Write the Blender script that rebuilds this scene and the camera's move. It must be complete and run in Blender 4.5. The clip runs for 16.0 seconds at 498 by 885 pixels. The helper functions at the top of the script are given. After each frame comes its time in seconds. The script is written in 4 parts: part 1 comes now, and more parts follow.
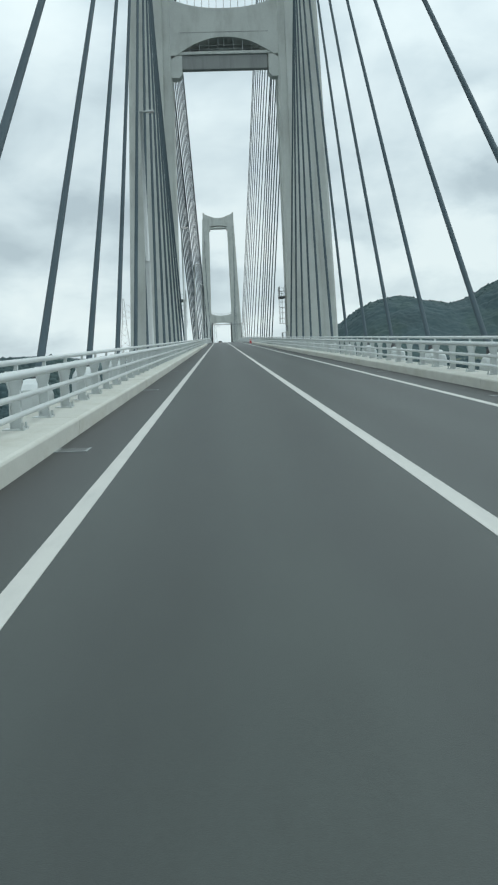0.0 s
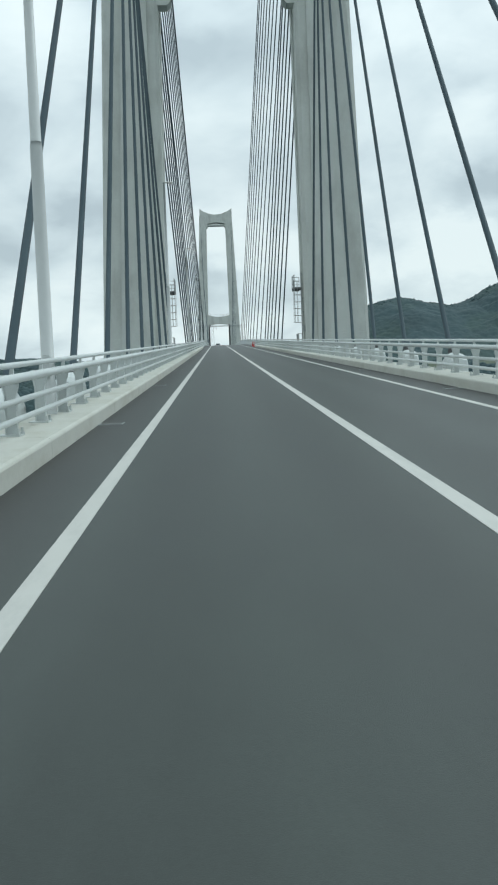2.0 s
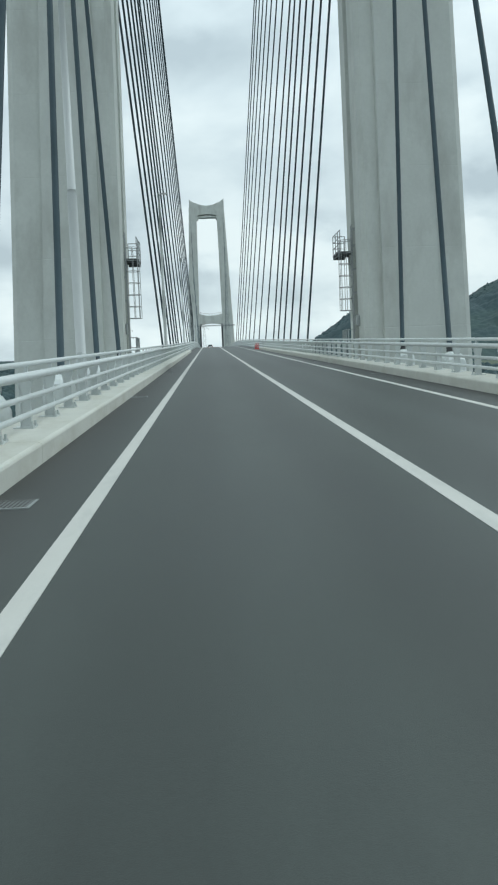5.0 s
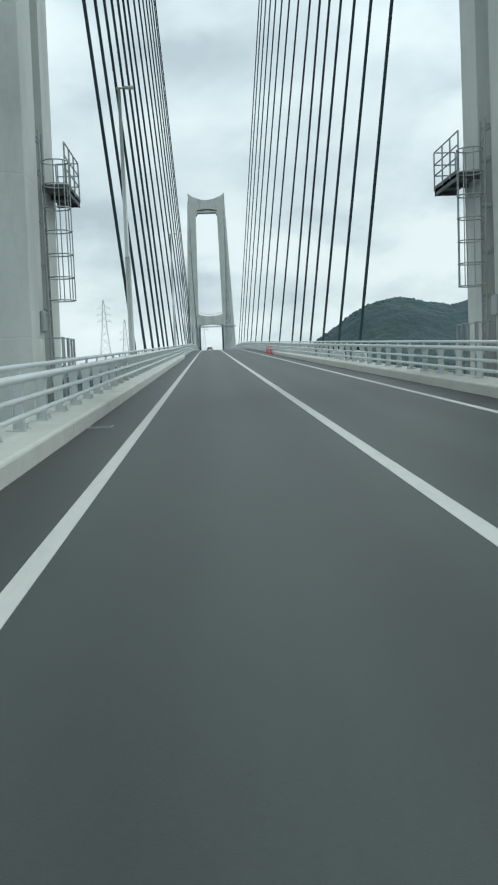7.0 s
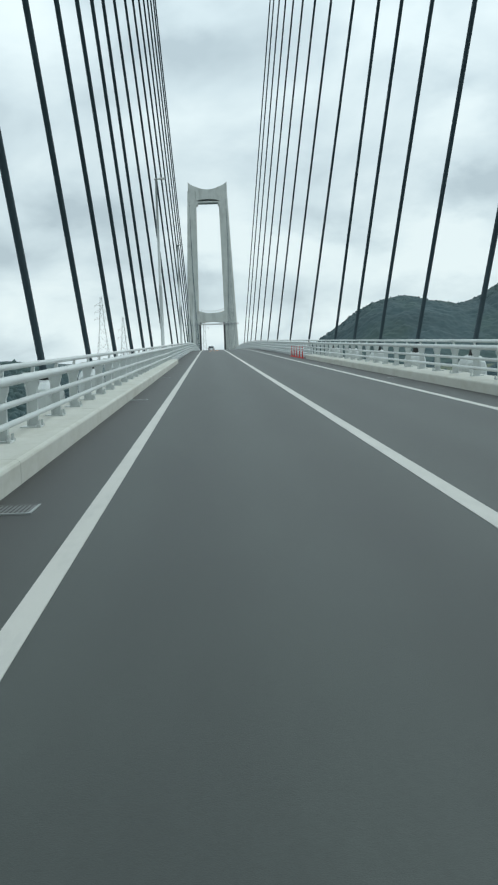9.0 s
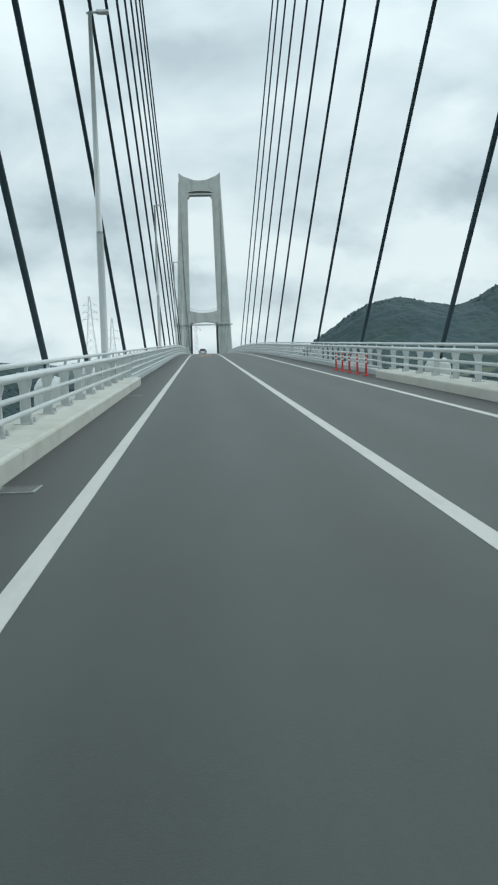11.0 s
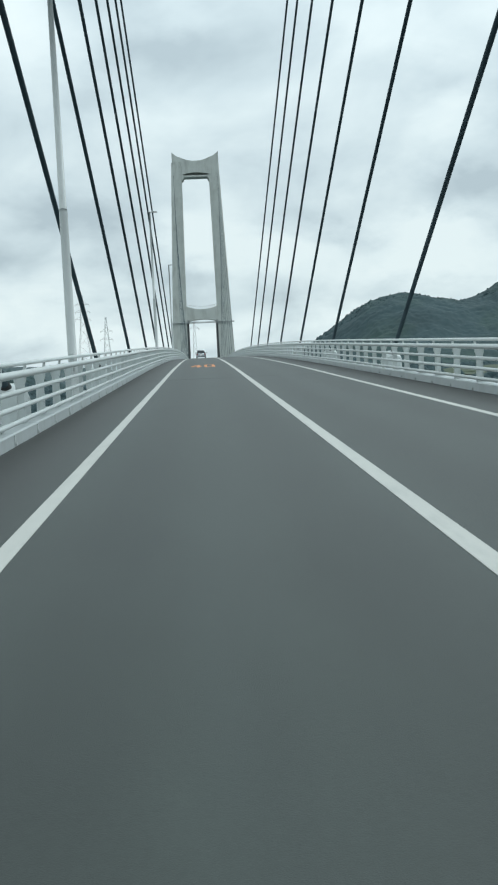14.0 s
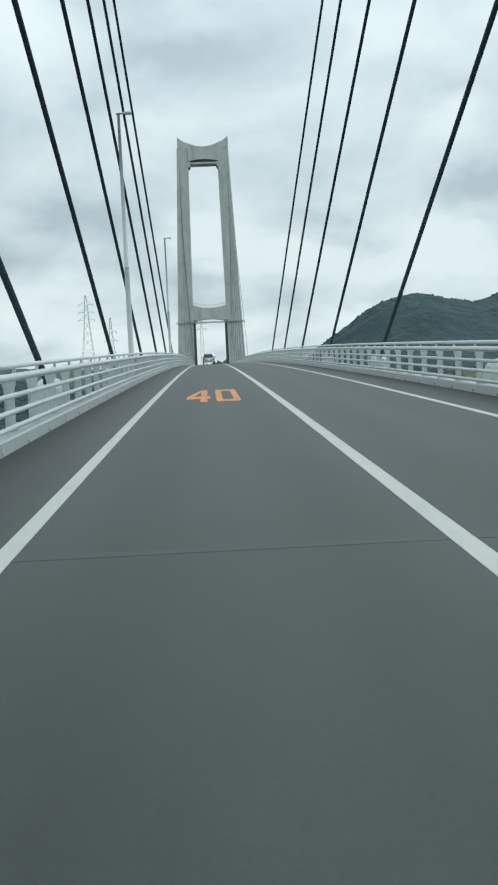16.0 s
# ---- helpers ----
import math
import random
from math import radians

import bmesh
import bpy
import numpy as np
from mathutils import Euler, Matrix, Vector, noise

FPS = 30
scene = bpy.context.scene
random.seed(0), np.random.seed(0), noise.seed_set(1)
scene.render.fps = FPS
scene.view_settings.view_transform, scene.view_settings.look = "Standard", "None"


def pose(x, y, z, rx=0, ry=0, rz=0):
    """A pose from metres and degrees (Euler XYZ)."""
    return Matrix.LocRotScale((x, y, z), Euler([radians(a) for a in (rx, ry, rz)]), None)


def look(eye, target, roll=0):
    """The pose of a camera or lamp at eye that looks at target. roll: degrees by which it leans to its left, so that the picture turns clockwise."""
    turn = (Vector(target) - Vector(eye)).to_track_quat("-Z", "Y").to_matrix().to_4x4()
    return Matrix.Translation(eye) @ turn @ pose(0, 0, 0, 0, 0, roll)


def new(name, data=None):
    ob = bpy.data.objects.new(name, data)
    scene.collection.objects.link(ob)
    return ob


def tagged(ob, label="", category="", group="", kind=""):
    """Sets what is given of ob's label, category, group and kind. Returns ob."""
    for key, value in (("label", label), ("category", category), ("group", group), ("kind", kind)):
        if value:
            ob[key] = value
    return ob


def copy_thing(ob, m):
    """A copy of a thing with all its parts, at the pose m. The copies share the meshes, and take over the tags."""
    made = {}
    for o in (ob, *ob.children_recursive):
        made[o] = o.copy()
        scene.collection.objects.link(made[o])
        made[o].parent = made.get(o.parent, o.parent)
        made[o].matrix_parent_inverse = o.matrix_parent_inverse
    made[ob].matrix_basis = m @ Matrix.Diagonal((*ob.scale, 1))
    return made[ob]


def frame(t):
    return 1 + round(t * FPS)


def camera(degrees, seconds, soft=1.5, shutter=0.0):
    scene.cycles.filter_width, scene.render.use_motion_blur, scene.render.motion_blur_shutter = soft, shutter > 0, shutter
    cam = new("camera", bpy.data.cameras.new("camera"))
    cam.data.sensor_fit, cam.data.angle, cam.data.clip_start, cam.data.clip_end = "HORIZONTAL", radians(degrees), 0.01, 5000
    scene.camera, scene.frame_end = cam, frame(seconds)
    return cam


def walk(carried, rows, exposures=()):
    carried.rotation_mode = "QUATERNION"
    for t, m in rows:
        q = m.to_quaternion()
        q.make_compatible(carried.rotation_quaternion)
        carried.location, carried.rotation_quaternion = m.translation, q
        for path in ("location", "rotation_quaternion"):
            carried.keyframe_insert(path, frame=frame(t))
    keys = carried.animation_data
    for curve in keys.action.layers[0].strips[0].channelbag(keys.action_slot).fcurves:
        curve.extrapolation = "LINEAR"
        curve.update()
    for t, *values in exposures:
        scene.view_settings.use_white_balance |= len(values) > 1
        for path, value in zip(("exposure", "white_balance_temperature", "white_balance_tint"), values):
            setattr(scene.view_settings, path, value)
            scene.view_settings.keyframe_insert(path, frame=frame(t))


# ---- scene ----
cam = camera(32.0, 16.0, soft=2.2)

# seconds, eye, a point that it looks at, roll
PATH = [
    (0.0, (-1.991, 0.00, 1.456), (-1.694, 9.949, 0.491), -2.03),
    (0.5, (-1.997, 5.79, 1.612), (-1.667, 15.740, 0.687), -2.10),
    (1.0, (-2.031, 11.64, 1.767), (-1.692, 21.587, 0.828), -2.07),
    (1.5, (-2.044, 17.50, 1.913), (-1.718, 27.448, 0.973), -1.97),
    (2.0, (-2.075, 23.37, 2.062), (-1.744, 33.316, 1.121), -1.91),
    (2.5, (-2.121, 29.23, 2.213), (-1.774, 39.175, 1.271), -1.91),
    (3.0, (-2.150, 35.07, 2.364), (-1.787, 45.020, 1.427), -1.94),
    (3.5, (-2.152, 40.90, 2.515), (-1.767, 50.850, 1.564), -2.04),
    (4.0, (-2.166, 46.73, 2.662), (-1.779, 56.674, 1.718), -2.15),
    (4.5, (-2.152, 52.58, 2.802), (-1.736, 62.523, 1.859), -2.27),
    (7.0, (-2.007, 83.01, 3.584), (-1.587, 92.956, 2.665), -2.26),
    (7.5, (-2.062, 89.41, 3.752), (-1.691, 99.357, 2.816), -2.16),
    (8.0, (-2.122, 95.85, 3.917), (-1.755, 105.799, 2.968), -2.14),
    (8.5, (-2.166, 102.29, 4.078), (-1.783, 112.238, 3.121), -2.13),
    (9.0, (-2.190, 108.71, 4.235), (-1.771, 118.658, 3.300), -2.02),
    (11.5, (-2.041, 142.27, 5.109), (-1.513, 152.218, 4.191), -1.77),
    (12.0, (-2.009, 149.30, 5.296), (-1.477, 159.243, 4.353), -1.84),
    (12.5, (-1.939, 156.04, 5.467), (-1.408, 165.982, 4.503), -2.07),
    (13.0, (-1.863, 162.74, 5.628), (-1.333, 172.678, 4.673), -2.36),
    (13.5, (-1.828, 169.28, 5.775), (-1.314, 179.220, 4.814), -2.59),
    (14.0, (-1.787, 176.02, 5.935), (-1.274, 185.962, 5.006), -2.56),
    (14.5, (-1.754, 182.92, 6.106), (-1.232, 192.865, 5.194), -2.46),
    (15.0, (-1.725, 189.92, 6.285), (-1.201, 199.862, 5.387), -2.45),
    (15.5, (-1.720, 196.95, 6.464), (-1.235, 206.897, 5.574), -2.47),
    (16.0, (-1.746, 204.01, 6.640), (-1.315, 213.958, 5.733), -2.45),
]
walk(cam, [(t, look(eye, target, roll)) for t, eye, target, roll in PATH], exposures=[(0.0, 0.0), (2.0, 0.02), (4.5, 0.06), (7.0, 0.04), (7.5, 0.0), (8.0, -0.08), (8.5, -0.02), (9.0, 0.04), (11.5, 0.0), (14.0, 0.01), (16.0, -0.04)])

# ---------------------------------------------------------------- world and light
world = bpy.data.worlds.new("overcast_sky")
scene.world = world
world.use_nodes = True
wt = world.node_tree
wt.nodes.clear()


def wnode(kind, **values):
    n = wt.nodes.new(kind)
    for k, v in values.items():
        n.inputs[k].default_value = v
    return n


def wmath(op, a, b=None, clamp=False):
    n = wt.nodes.new("ShaderNodeMath")
    n.operation, n.use_clamp = op, clamp
    for i, v in enumerate((a, b)):
        if v is None:
            continue
        if isinstance(v, (int, float)):
            n.inputs[i].default_value = v
        else:
            wt.links.new(v, n.inputs[i])
    return n.outputs[0]


tc = wt.nodes.new("ShaderNodeTexCoord")
sep = wt.nodes.new("ShaderNodeSeparateXYZ")
wt.links.new(tc.outputs["Generated"], sep.inputs[0])
up = wmath("MAXIMUM", sep.outputs[2], 0.0)
# cloud sheet: directions are spread over a layer overhead
den = wmath("ADD", up, 0.42)
cx, cy = wmath("DIVIDE", sep.outputs[0], den), wmath("DIVIDE", sep.outputs[1], den)
comb = wt.nodes.new("ShaderNodeCombineXYZ")
wt.links.new(cx, comb.inputs[0])
wt.links.new(cy, comb.inputs[1])
comb.inputs[2].default_value = 8.7
big = wnode("ShaderNodeTexNoise", Scale=1.7, Detail=3.0, Roughness=0.5, Distortion=0.2)
puff = wnode("ShaderNodeTexNoise", Scale=3.8, Detail=5.0, Roughness=0.5, Distortion=0.25)
for n in (big, puff):
    wt.links.new(comb.outputs[0], n.inputs["Vector"])
mixed = wmath("ADD", wmath("MULTIPLY", big.outputs["Fac"], 0.32), wmath("MULTIPLY", puff.outputs["Fac"], 0.48))
mixed = wmath("ADD", mixed, 0.083)
# the larger cloud masses ahead: bearing, rise, breadth, height, lighter or darker; their rims are ragged
CLOUDS = [(0.008, 0.143, 0.039, 0.018, 0.09), (0.257, 0.107, 0.084, 0.021, 0.1), (0.112, 0.123, 0.05, 0.014, 0.05), (0.286, 0.144, 0.039, 0.02, 0.06),
          (0.305, 0.268, 0.034, 0.02, 0.06), (0.22, 0.376, 0.084, 0.034, 0.06), (0.003, 0.381, 0.062, 0.028, 0.05), (-0.177, 0.058, 0.09, 0.028, 0.07),
          (0.076, 0.059, 0.067, 0.025, 0.04), (-0.181, 0.339, 0.034, 0.05, 0.04), (-0.053, 0.346, 0.067, 0.018, -0.045), (0.061, 0.217, 0.067, 0.022, -0.05),
          (0.287, 0.19, 0.067, 0.025, -0.1), (0.158, 0.165, 0.078, 0.017, -0.05), (-0.132, 0.175, 0.084, 0.02, -0.06), (0.273, 0.311, 0.05, 0.02, -0.05),
          (-0.093, 0.109, 0.05, 0.015, -0.05), (0.006, 0.1, 0.034, 0.011, -0.03), (-0.177, 0.24, 0.05, 0.022, 0.03), (-0.093, 0.295, 0.034, 0.022, -0.02)]
ahead = wmath("MAXIMUM", sep.outputs[1], 0.05)
ragged = wnode("ShaderNodeTexNoise", Scale=9.0, Detail=5.0, Roughness=0.6)
wt.links.new(comb.outputs[0], ragged.inputs["Vector"])
split = wt.nodes.new("ShaderNodeSeparateColor")
wt.links.new(ragged.outputs["Color"], split.inputs[0])
bearing = wmath("ADD", wmath("DIVIDE", sep.outputs[0], ahead), wmath("MULTIPLY", wmath("SUBTRACT", split.outputs[0], 0.5), 0.10))
rise_up = wmath("ADD", wmath("DIVIDE", sep.outputs[2], ahead), wmath("MULTIPLY", wmath("SUBTRACT", split.outputs[1], 0.5), 0.055))
for az, el, wide, high, tone in CLOUDS:
    du = wmath("DIVIDE", wmath("SUBTRACT", bearing, az), wide)
    dv = wmath("DIVIDE", wmath("SUBTRACT", rise_up, el), high)
    dist = wmath("ADD", wmath("MULTIPLY", du, du), wmath("MULTIPLY", dv, dv))
    bulk = wmath("POWER", 0.5, dist)
    mixed = wmath("ADD", mixed, wmath("MULTIPLY", bulk, wmath("MULTIPLY", 1.3, tone)))
ramp = wt.nodes.new("ShaderNodeValToRGB")
e = ramp.color_ramp.elements
e[0].position, e[0].color = 0.39, (0.44, 0.545, 0.59, 1)
e[1].position, e[1].color = 0.60, (0.745, 0.86, 0.875, 1)
mid = e.new(0.47)
mid.color = (0.58, 0.70, 0.74, 1)
mid = e.new(0.55)
mid.color = (0.70, 0.82, 0.845, 1)
wt.links.new(mixed, ramp.inputs[0])
# brightest overhead, and a thin bright band low down
low = wmath("MULTIPLY", wmath("POWER", wmath("SUBTRACT", 1.0, up), 9.0), 0.31)
lift = wmath("ADD", wmath("ADD", wmath("MULTIPLY", up, 1.0), 0.84), low)
sky = wt.nodes.new("ShaderNodeTexSky")
sky.sky_type, sky.sun_disc = "NISHITA", False
sky.sun_elevation, sky.sun_rotation = radians(47), radians(63)
cloud = wt.nodes.new("ShaderNodeBackground")
clear = wt.nodes.new("ShaderNodeBackground")
wt.links.new(ramp.outputs[0], cloud.inputs[0])
wt.links.new(lift, cloud.inputs[1])
wt.links.new(sky.outputs[0], clear.inputs[0])
clear.inputs[1].default_value = 0.10
blend = wt.nodes.new("ShaderNodeMixShader")
blend.inputs[0].default_value = 0.94
wt.links.new(clear.outputs[0], blend.inputs[1])
wt.links.new(cloud.outputs[0], blend.inputs[2])
wout = wt.nodes.new("ShaderNodeOutputWorld")
wt.links.new(blend.outputs[0], wout.inputs[0])

sun_data = bpy.data.lights.new("sun", "SUN")
sun_data.energy, sun_data.angle, sun_data.color = 0.95, radians(25), (0.83, 0.97, 1.0)
sun = new("sun", sun_data)
sun.matrix_world = look((0, 0, 100), (-58, -30, 30))


# ---------------------------------------------------------------- materials
def material(name, color, rough=0.7, metal=0.0, vary=0.12, scale=1.5, fine_scale=40.0, bump=0.1, bump_scale=60.0,
             stain=None, stain_scale=(0.6, 0.6, 0.12), stain_amount=0.0, by_object=0.0, by_island=0.0, fine_vary=0.5):
    """Paint or stone with grain at two scales, optional streaks and a bump."""
    m = bpy.data.materials.new(name)
    m.use_nodes = True
    nt = m.node_tree
    bsdf = nt.nodes["Principled BSDF"]
    bsdf.inputs["Roughness"].default_value, bsdf.inputs["Metallic"].default_value = rough, metal

    def nod(kind, **values):
        n = nt.nodes.new(kind)
        for k, v in values.items():
            n.inputs[k].default_value = v
        return n

    def math(op, a, b):
        n = nt.nodes.new("ShaderNodeMath")
        n.operation = op
        for i, v in enumerate((a, b)):
            if isinstance(v, (int, float)):
                n.inputs[i].default_value = v
            else:
                nt.links.new(v, n.inputs[i])
        return n.outputs[0]

    geo = nt.nodes.new("ShaderNodeNewGeometry")
    coarse = nod("ShaderNodeTexNoise", Scale=scale, Detail=4.0, Roughness=0.6)
    grain = nod("ShaderNodeTexNoise", Scale=fine_scale, Detail=3.0, Roughness=0.6)
    for n in (coarse, grain):
        nt.links.new(geo.outputs["Position"], n.inputs["Vector"])
    total = math("ADD", math("MULTIPLY", math("SUBTRACT", coarse.outputs["Fac"], 0.5), 2 * vary),
                 math("MULTIPLY", math("SUBTRACT", grain.outputs["Fac"], 0.5), 2 * vary * fine_vary))
    if by_object:
        info = nt.nodes.new("ShaderNodeObjectInfo")
        total = math("ADD", total, math("MULTIPLY", math("SUBTRACT", info.outputs["Random"], 0.5), 2 * by_object))
    if by_island:
        total = math("ADD", total, math("MULTIPLY", math("SUBTRACT", geo.outputs["Random Per Island"], 0.5), 2 * by_island))
    value = math("ADD", total, 1.0)
    hsv = nod("ShaderNodeHueSaturation", Color=(*color, 1))
    nt.links.new(value, hsv.inputs["Value"])
    col = hsv.outputs[0]
    if stain_amount:
        mapping = nod("ShaderNodeMapping", Scale=stain_scale)
        nt.links.new(geo.outputs["Position"], mapping.inputs["Vector"])
        streak = nod("ShaderNodeTexNoise", Scale=1.0, Detail=6.0, Roughness=0.65)
        nt.links.new(mapping.outputs[0], streak.inputs["Vector"])
        edge = nt.nodes.new("ShaderNodeMapRange")
        edge.inputs["From Min"].default_value, edge.inputs["From Max"].default_value = 0.48, 0.72
        edge.inputs["To Max"].default_value = stain_amount
        nt.links.new(streak.outputs["Fac"], edge.inputs["Value"])
        mix = nt.nodes.new("ShaderNodeMix")
        mix.data_type = "RGBA"
        mix.inputs["B"].default_value = (*(stain or (0.1, 0.1, 0.09)), 1)
        nt.links.new(edge.outputs[0], mix.inputs["Factor"])
        nt.links.new(col, mix.inputs["A"])
        col = mix.outputs["Result"]
    nt.links.new(col, bsdf.inputs["Base Color"])
    if bump:
        rough_tex = nod("ShaderNodeTexNoise", Scale=bump_scale, Detail=4.0)
        nt.links.new(geo.outputs["Position"], rough_tex.inputs["Vector"])
        bm_node = nod("ShaderNodeBump", Strength=bump, Distance=0.02)
        nt.links.new(rough_tex.outputs["Fac"], bm_node.inputs["Height"])
        nt.links.new(bm_node.outputs[0], bsdf.inputs["Normal"])
    return m


def asphalt_material():
    """Fine dense asphalt: dark binder, pale chippings, polished wheel tracks and long faint laying seams."""
    m = material("asphalt", (0.0325, 0.0403, 0.0358), rough=0.53, vary=0.12, scale=0.35, fine_scale=38.0, fine_vary=1.6, bump=0.14, bump_scale=170.0,
                 stain=(0.036, 0.044, 0.042), stain_scale=(0.9, 0.10, 0.5), stain_amount=0.4)
    nt = m.node_tree
    bsdf = nt.nodes["Principled BSDF"]
    geo = nt.nodes.new("ShaderNodeNewGeometry")
    sx = nt.nodes.new("ShaderNodeSeparateXYZ")
    nt.links.new(geo.outputs["Position"], sx.inputs[0])
    wave = nt.nodes.new("ShaderNodeMath")
    wave.operation = "PINGPONG"
    wave.inputs[1].default_value = 0.8
    nt.links.new(sx.outputs[0], wave.inputs[0])
    rng = nt.nodes.new("ShaderNodeMapRange")
    rng.interpolation_type = "SMOOTHSTEP"
    rng.inputs["From Min"].default_value, rng.inputs["From Max"].default_value = 0.15, 0.7
    rng.inputs["To Min"].default_value, rng.inputs["To Max"].default_value = 1.13, 0.90
    nt.links.new(wave.outputs[0], rng.inputs["Value"])
    blot = nt.nodes.new("ShaderNodeTexNoise")
    blot.inputs["Scale"].default_value, blot.inputs["Detail"].default_value, blot.inputs["Roughness"].default_value = 1.6, 8.0, 0.72
    along_road = nt.nodes.new("ShaderNodeMapping")
    along_road.inputs["Scale"].default_value = (1.0, 0.22, 1.0)
    nt.links.new(geo.outputs["Position"], along_road.inputs["Vector"])
    nt.links.new(along_road.outputs[0], blot.inputs["Vector"])
    patchy = nt.nodes.new("ShaderNodeMapRange")
    patchy.inputs["From Min"].default_value, patchy.inputs["From Max"].default_value = 0.3, 0.7
    patchy.inputs["To Min"].default_value, patchy.inputs["To Max"].default_value = 0.86, 1.14
    nt.links.new(blot.outputs["Fac"], patchy.inputs["Value"])
    both = nt.nodes.new("ShaderNodeMath")
    both.operation = "MULTIPLY"
    nt.links.new(rng.outputs[0], both.inputs[0])
    nt.links.new(patchy.outputs[0], both.inputs[1])
    old = bsdf.inputs["Base Color"].links[0].from_socket
    hsv = nt.nodes.new("ShaderNodeHueSaturation")
    nt.links.new(old, hsv.inputs["Color"])
    nt.links.new(both.outputs[0], hsv.inputs["Value"])
    # brownish grit gathers between the edge lines and the kerbs
    side = nt.nodes.new("ShaderNodeMath")
    side.operation = "ABSOLUTE"
    nt.links.new(sx.outputs[0], side.inputs[0])
    grit = nt.nodes.new("ShaderNodeMapRange")
    grit.inputs["From Min"].default_value, grit.inputs["From Max"].default_value = 3.2, 4.2
    grit.inputs["To Max"].default_value = 0.85
    nt.links.new(side.outputs[0], grit.inputs["Value"])
    dirty = nt.nodes.new("ShaderNodeMix")
    dirty.data_type = "RGBA"
    dirty.inputs["B"].default_value = (0.030, 0.030, 0.027, 1)
    nt.links.new(grit.outputs[0], dirty.inputs["Factor"])
    nt.links.new(hsv.outputs[0], dirty.inputs["A"])
    nt.links.new(dirty.outputs["Result"], bsdf.inputs["Base Color"])
    return m


ASPHALT = asphalt_material()
LINE_PAINT = material("line_paint", (0.50, 0.492, 0.457), rough=0.6, vary=0.05, scale=3, stain=(0.30, 0.31, 0.30), stain_scale=(6, 1.2, 1), stain_amount=0.3, bump=0.1)
ORANGE_PAINT = material("orange_paint", (0.70, 0.25, 0.075), rough=0.6, vary=0.08, scale=4, stain=(0.11, 0.10, 0.09), stain_scale=(7, 3, 1), stain_amount=0.8)
CONCRETE = material("tower_concrete", (0.56, 0.58, 0.545), rough=0.85, vary=0.15, scale=0.30, fine_scale=6, bump=0.15, bump_scale=12,
                    stain=(0.34, 0.345, 0.315), stain_scale=(0.42, 0.42, 0.16), stain_amount=0.6)
KERB_CONCRETE = material("kerb_concrete", (0.515, 0.515, 0.465), rough=0.85, vary=0.13, scale=1.2, fine_scale=30, bump=0.12, bump_scale=50,
                         stain=(0.38, 0.365, 0.295), stain_scale=(1.8, 0.7, 1.8), stain_amount=0.55)
# darker copy of the tower concrete: shade under the arches in its colour, plus streaks
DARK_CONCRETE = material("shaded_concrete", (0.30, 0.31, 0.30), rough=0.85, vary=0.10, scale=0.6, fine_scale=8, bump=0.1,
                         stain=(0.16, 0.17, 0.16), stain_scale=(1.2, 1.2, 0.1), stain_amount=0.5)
WHITE_STEEL = material("pale_grey_paint", (0.57, 0.60, 0.59), rough=0.42, vary=0.05, scale=1.2, fine_scale=25, bump=0.03, by_object=0.05,
                       stain=(0.42, 0.43, 0.41), stain_scale=(2.0, 2.0, 0.6), stain_amount=0.3)
KERB_STEEL = material("kerb_plate_paint", (0.44, 0.47, 0.47), rough=0.45, vary=0.08, scale=1.5, fine_scale=25, bump=0.03, by_object=0.015,
                      stain=(0.33, 0.34, 0.33), stain_scale=(2.5, 2.5, 1.0), stain_amount=0.4)
SOCKET_WHITE = material("socket_paint", (0.54, 0.57, 0.56), rough=0.45, vary=0.05, scale=2, bump=0.02, by_object=0.04)
GALVANISED = material("galvanised_steel", (0.36, 0.38, 0.38), rough=0.5, metal=0.55, vary=0.15, scale=2.5, fine_scale=40, bump=0.05)
GRATE_STEEL = material("weathered_grating", (0.17, 0.18, 0.175), rough=0.55, metal=0.3, vary=0.2, scale=4, fine_scale=40, bump=0.05)
LAMP_PAINT = material("lamp_paint", (0.49, 0.51, 0.50), rough=0.4, vary=0.06, scale=1.5, fine_scale=30, bump=0.02)
# paler stretches: weathering, and sky glints put into the sheath's colour
CABLE_BLACK = material("cable_sheath", (0.046, 0.069, 0.080), rough=0.65, vary=0.25, scale=0.5, fine_scale=12, bump=0.0,
                       stain=(0.075, 0.10, 0.115), stain_scale=(0.4, 0.4, 0.30), stain_amount=0.4)
CABLE_BLACK.node_tree.nodes["Principled BSDF"].inputs["Specular IOR Level"].default_value = 0.12
RUBBER_BLACK = material("black_rubber", (0.02, 0.02, 0.02), rough=0.6, vary=0.15)
BOLT_STEEL = material("bolt_steel", (0.52, 0.55, 0.54), rough=0.4, metal=0.3, vary=0.1)
RED_PLASTIC = material("red_plastic", (0.60, 0.045, 0.035), rough=0.45, vary=0.08, scale=6, by_object=0.08)
REFLECTIVE = material("reflective_band", (0.75, 0.68, 0.66), rough=0.35, vary=0.06, scale=8)
# leaf green shifted towards teal: the haze of distance is in the base colour
HAZED_FOREST = material("hazed_forest_canopy", (0.028, 0.056, 0.062), rough=0.9, vary=0.34, scale=0.010, fine_scale=0.08, bump=0.0, by_island=0.05, fine_vary=0.35,
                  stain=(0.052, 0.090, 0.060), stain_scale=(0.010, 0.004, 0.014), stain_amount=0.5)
MEADOW = material("meadow_grass", (0.066, 0.085, 0.052), rough=0.95, vary=0.25, scale=0.03, fine_scale=0.4, bump=0.3, bump_scale=0.8)
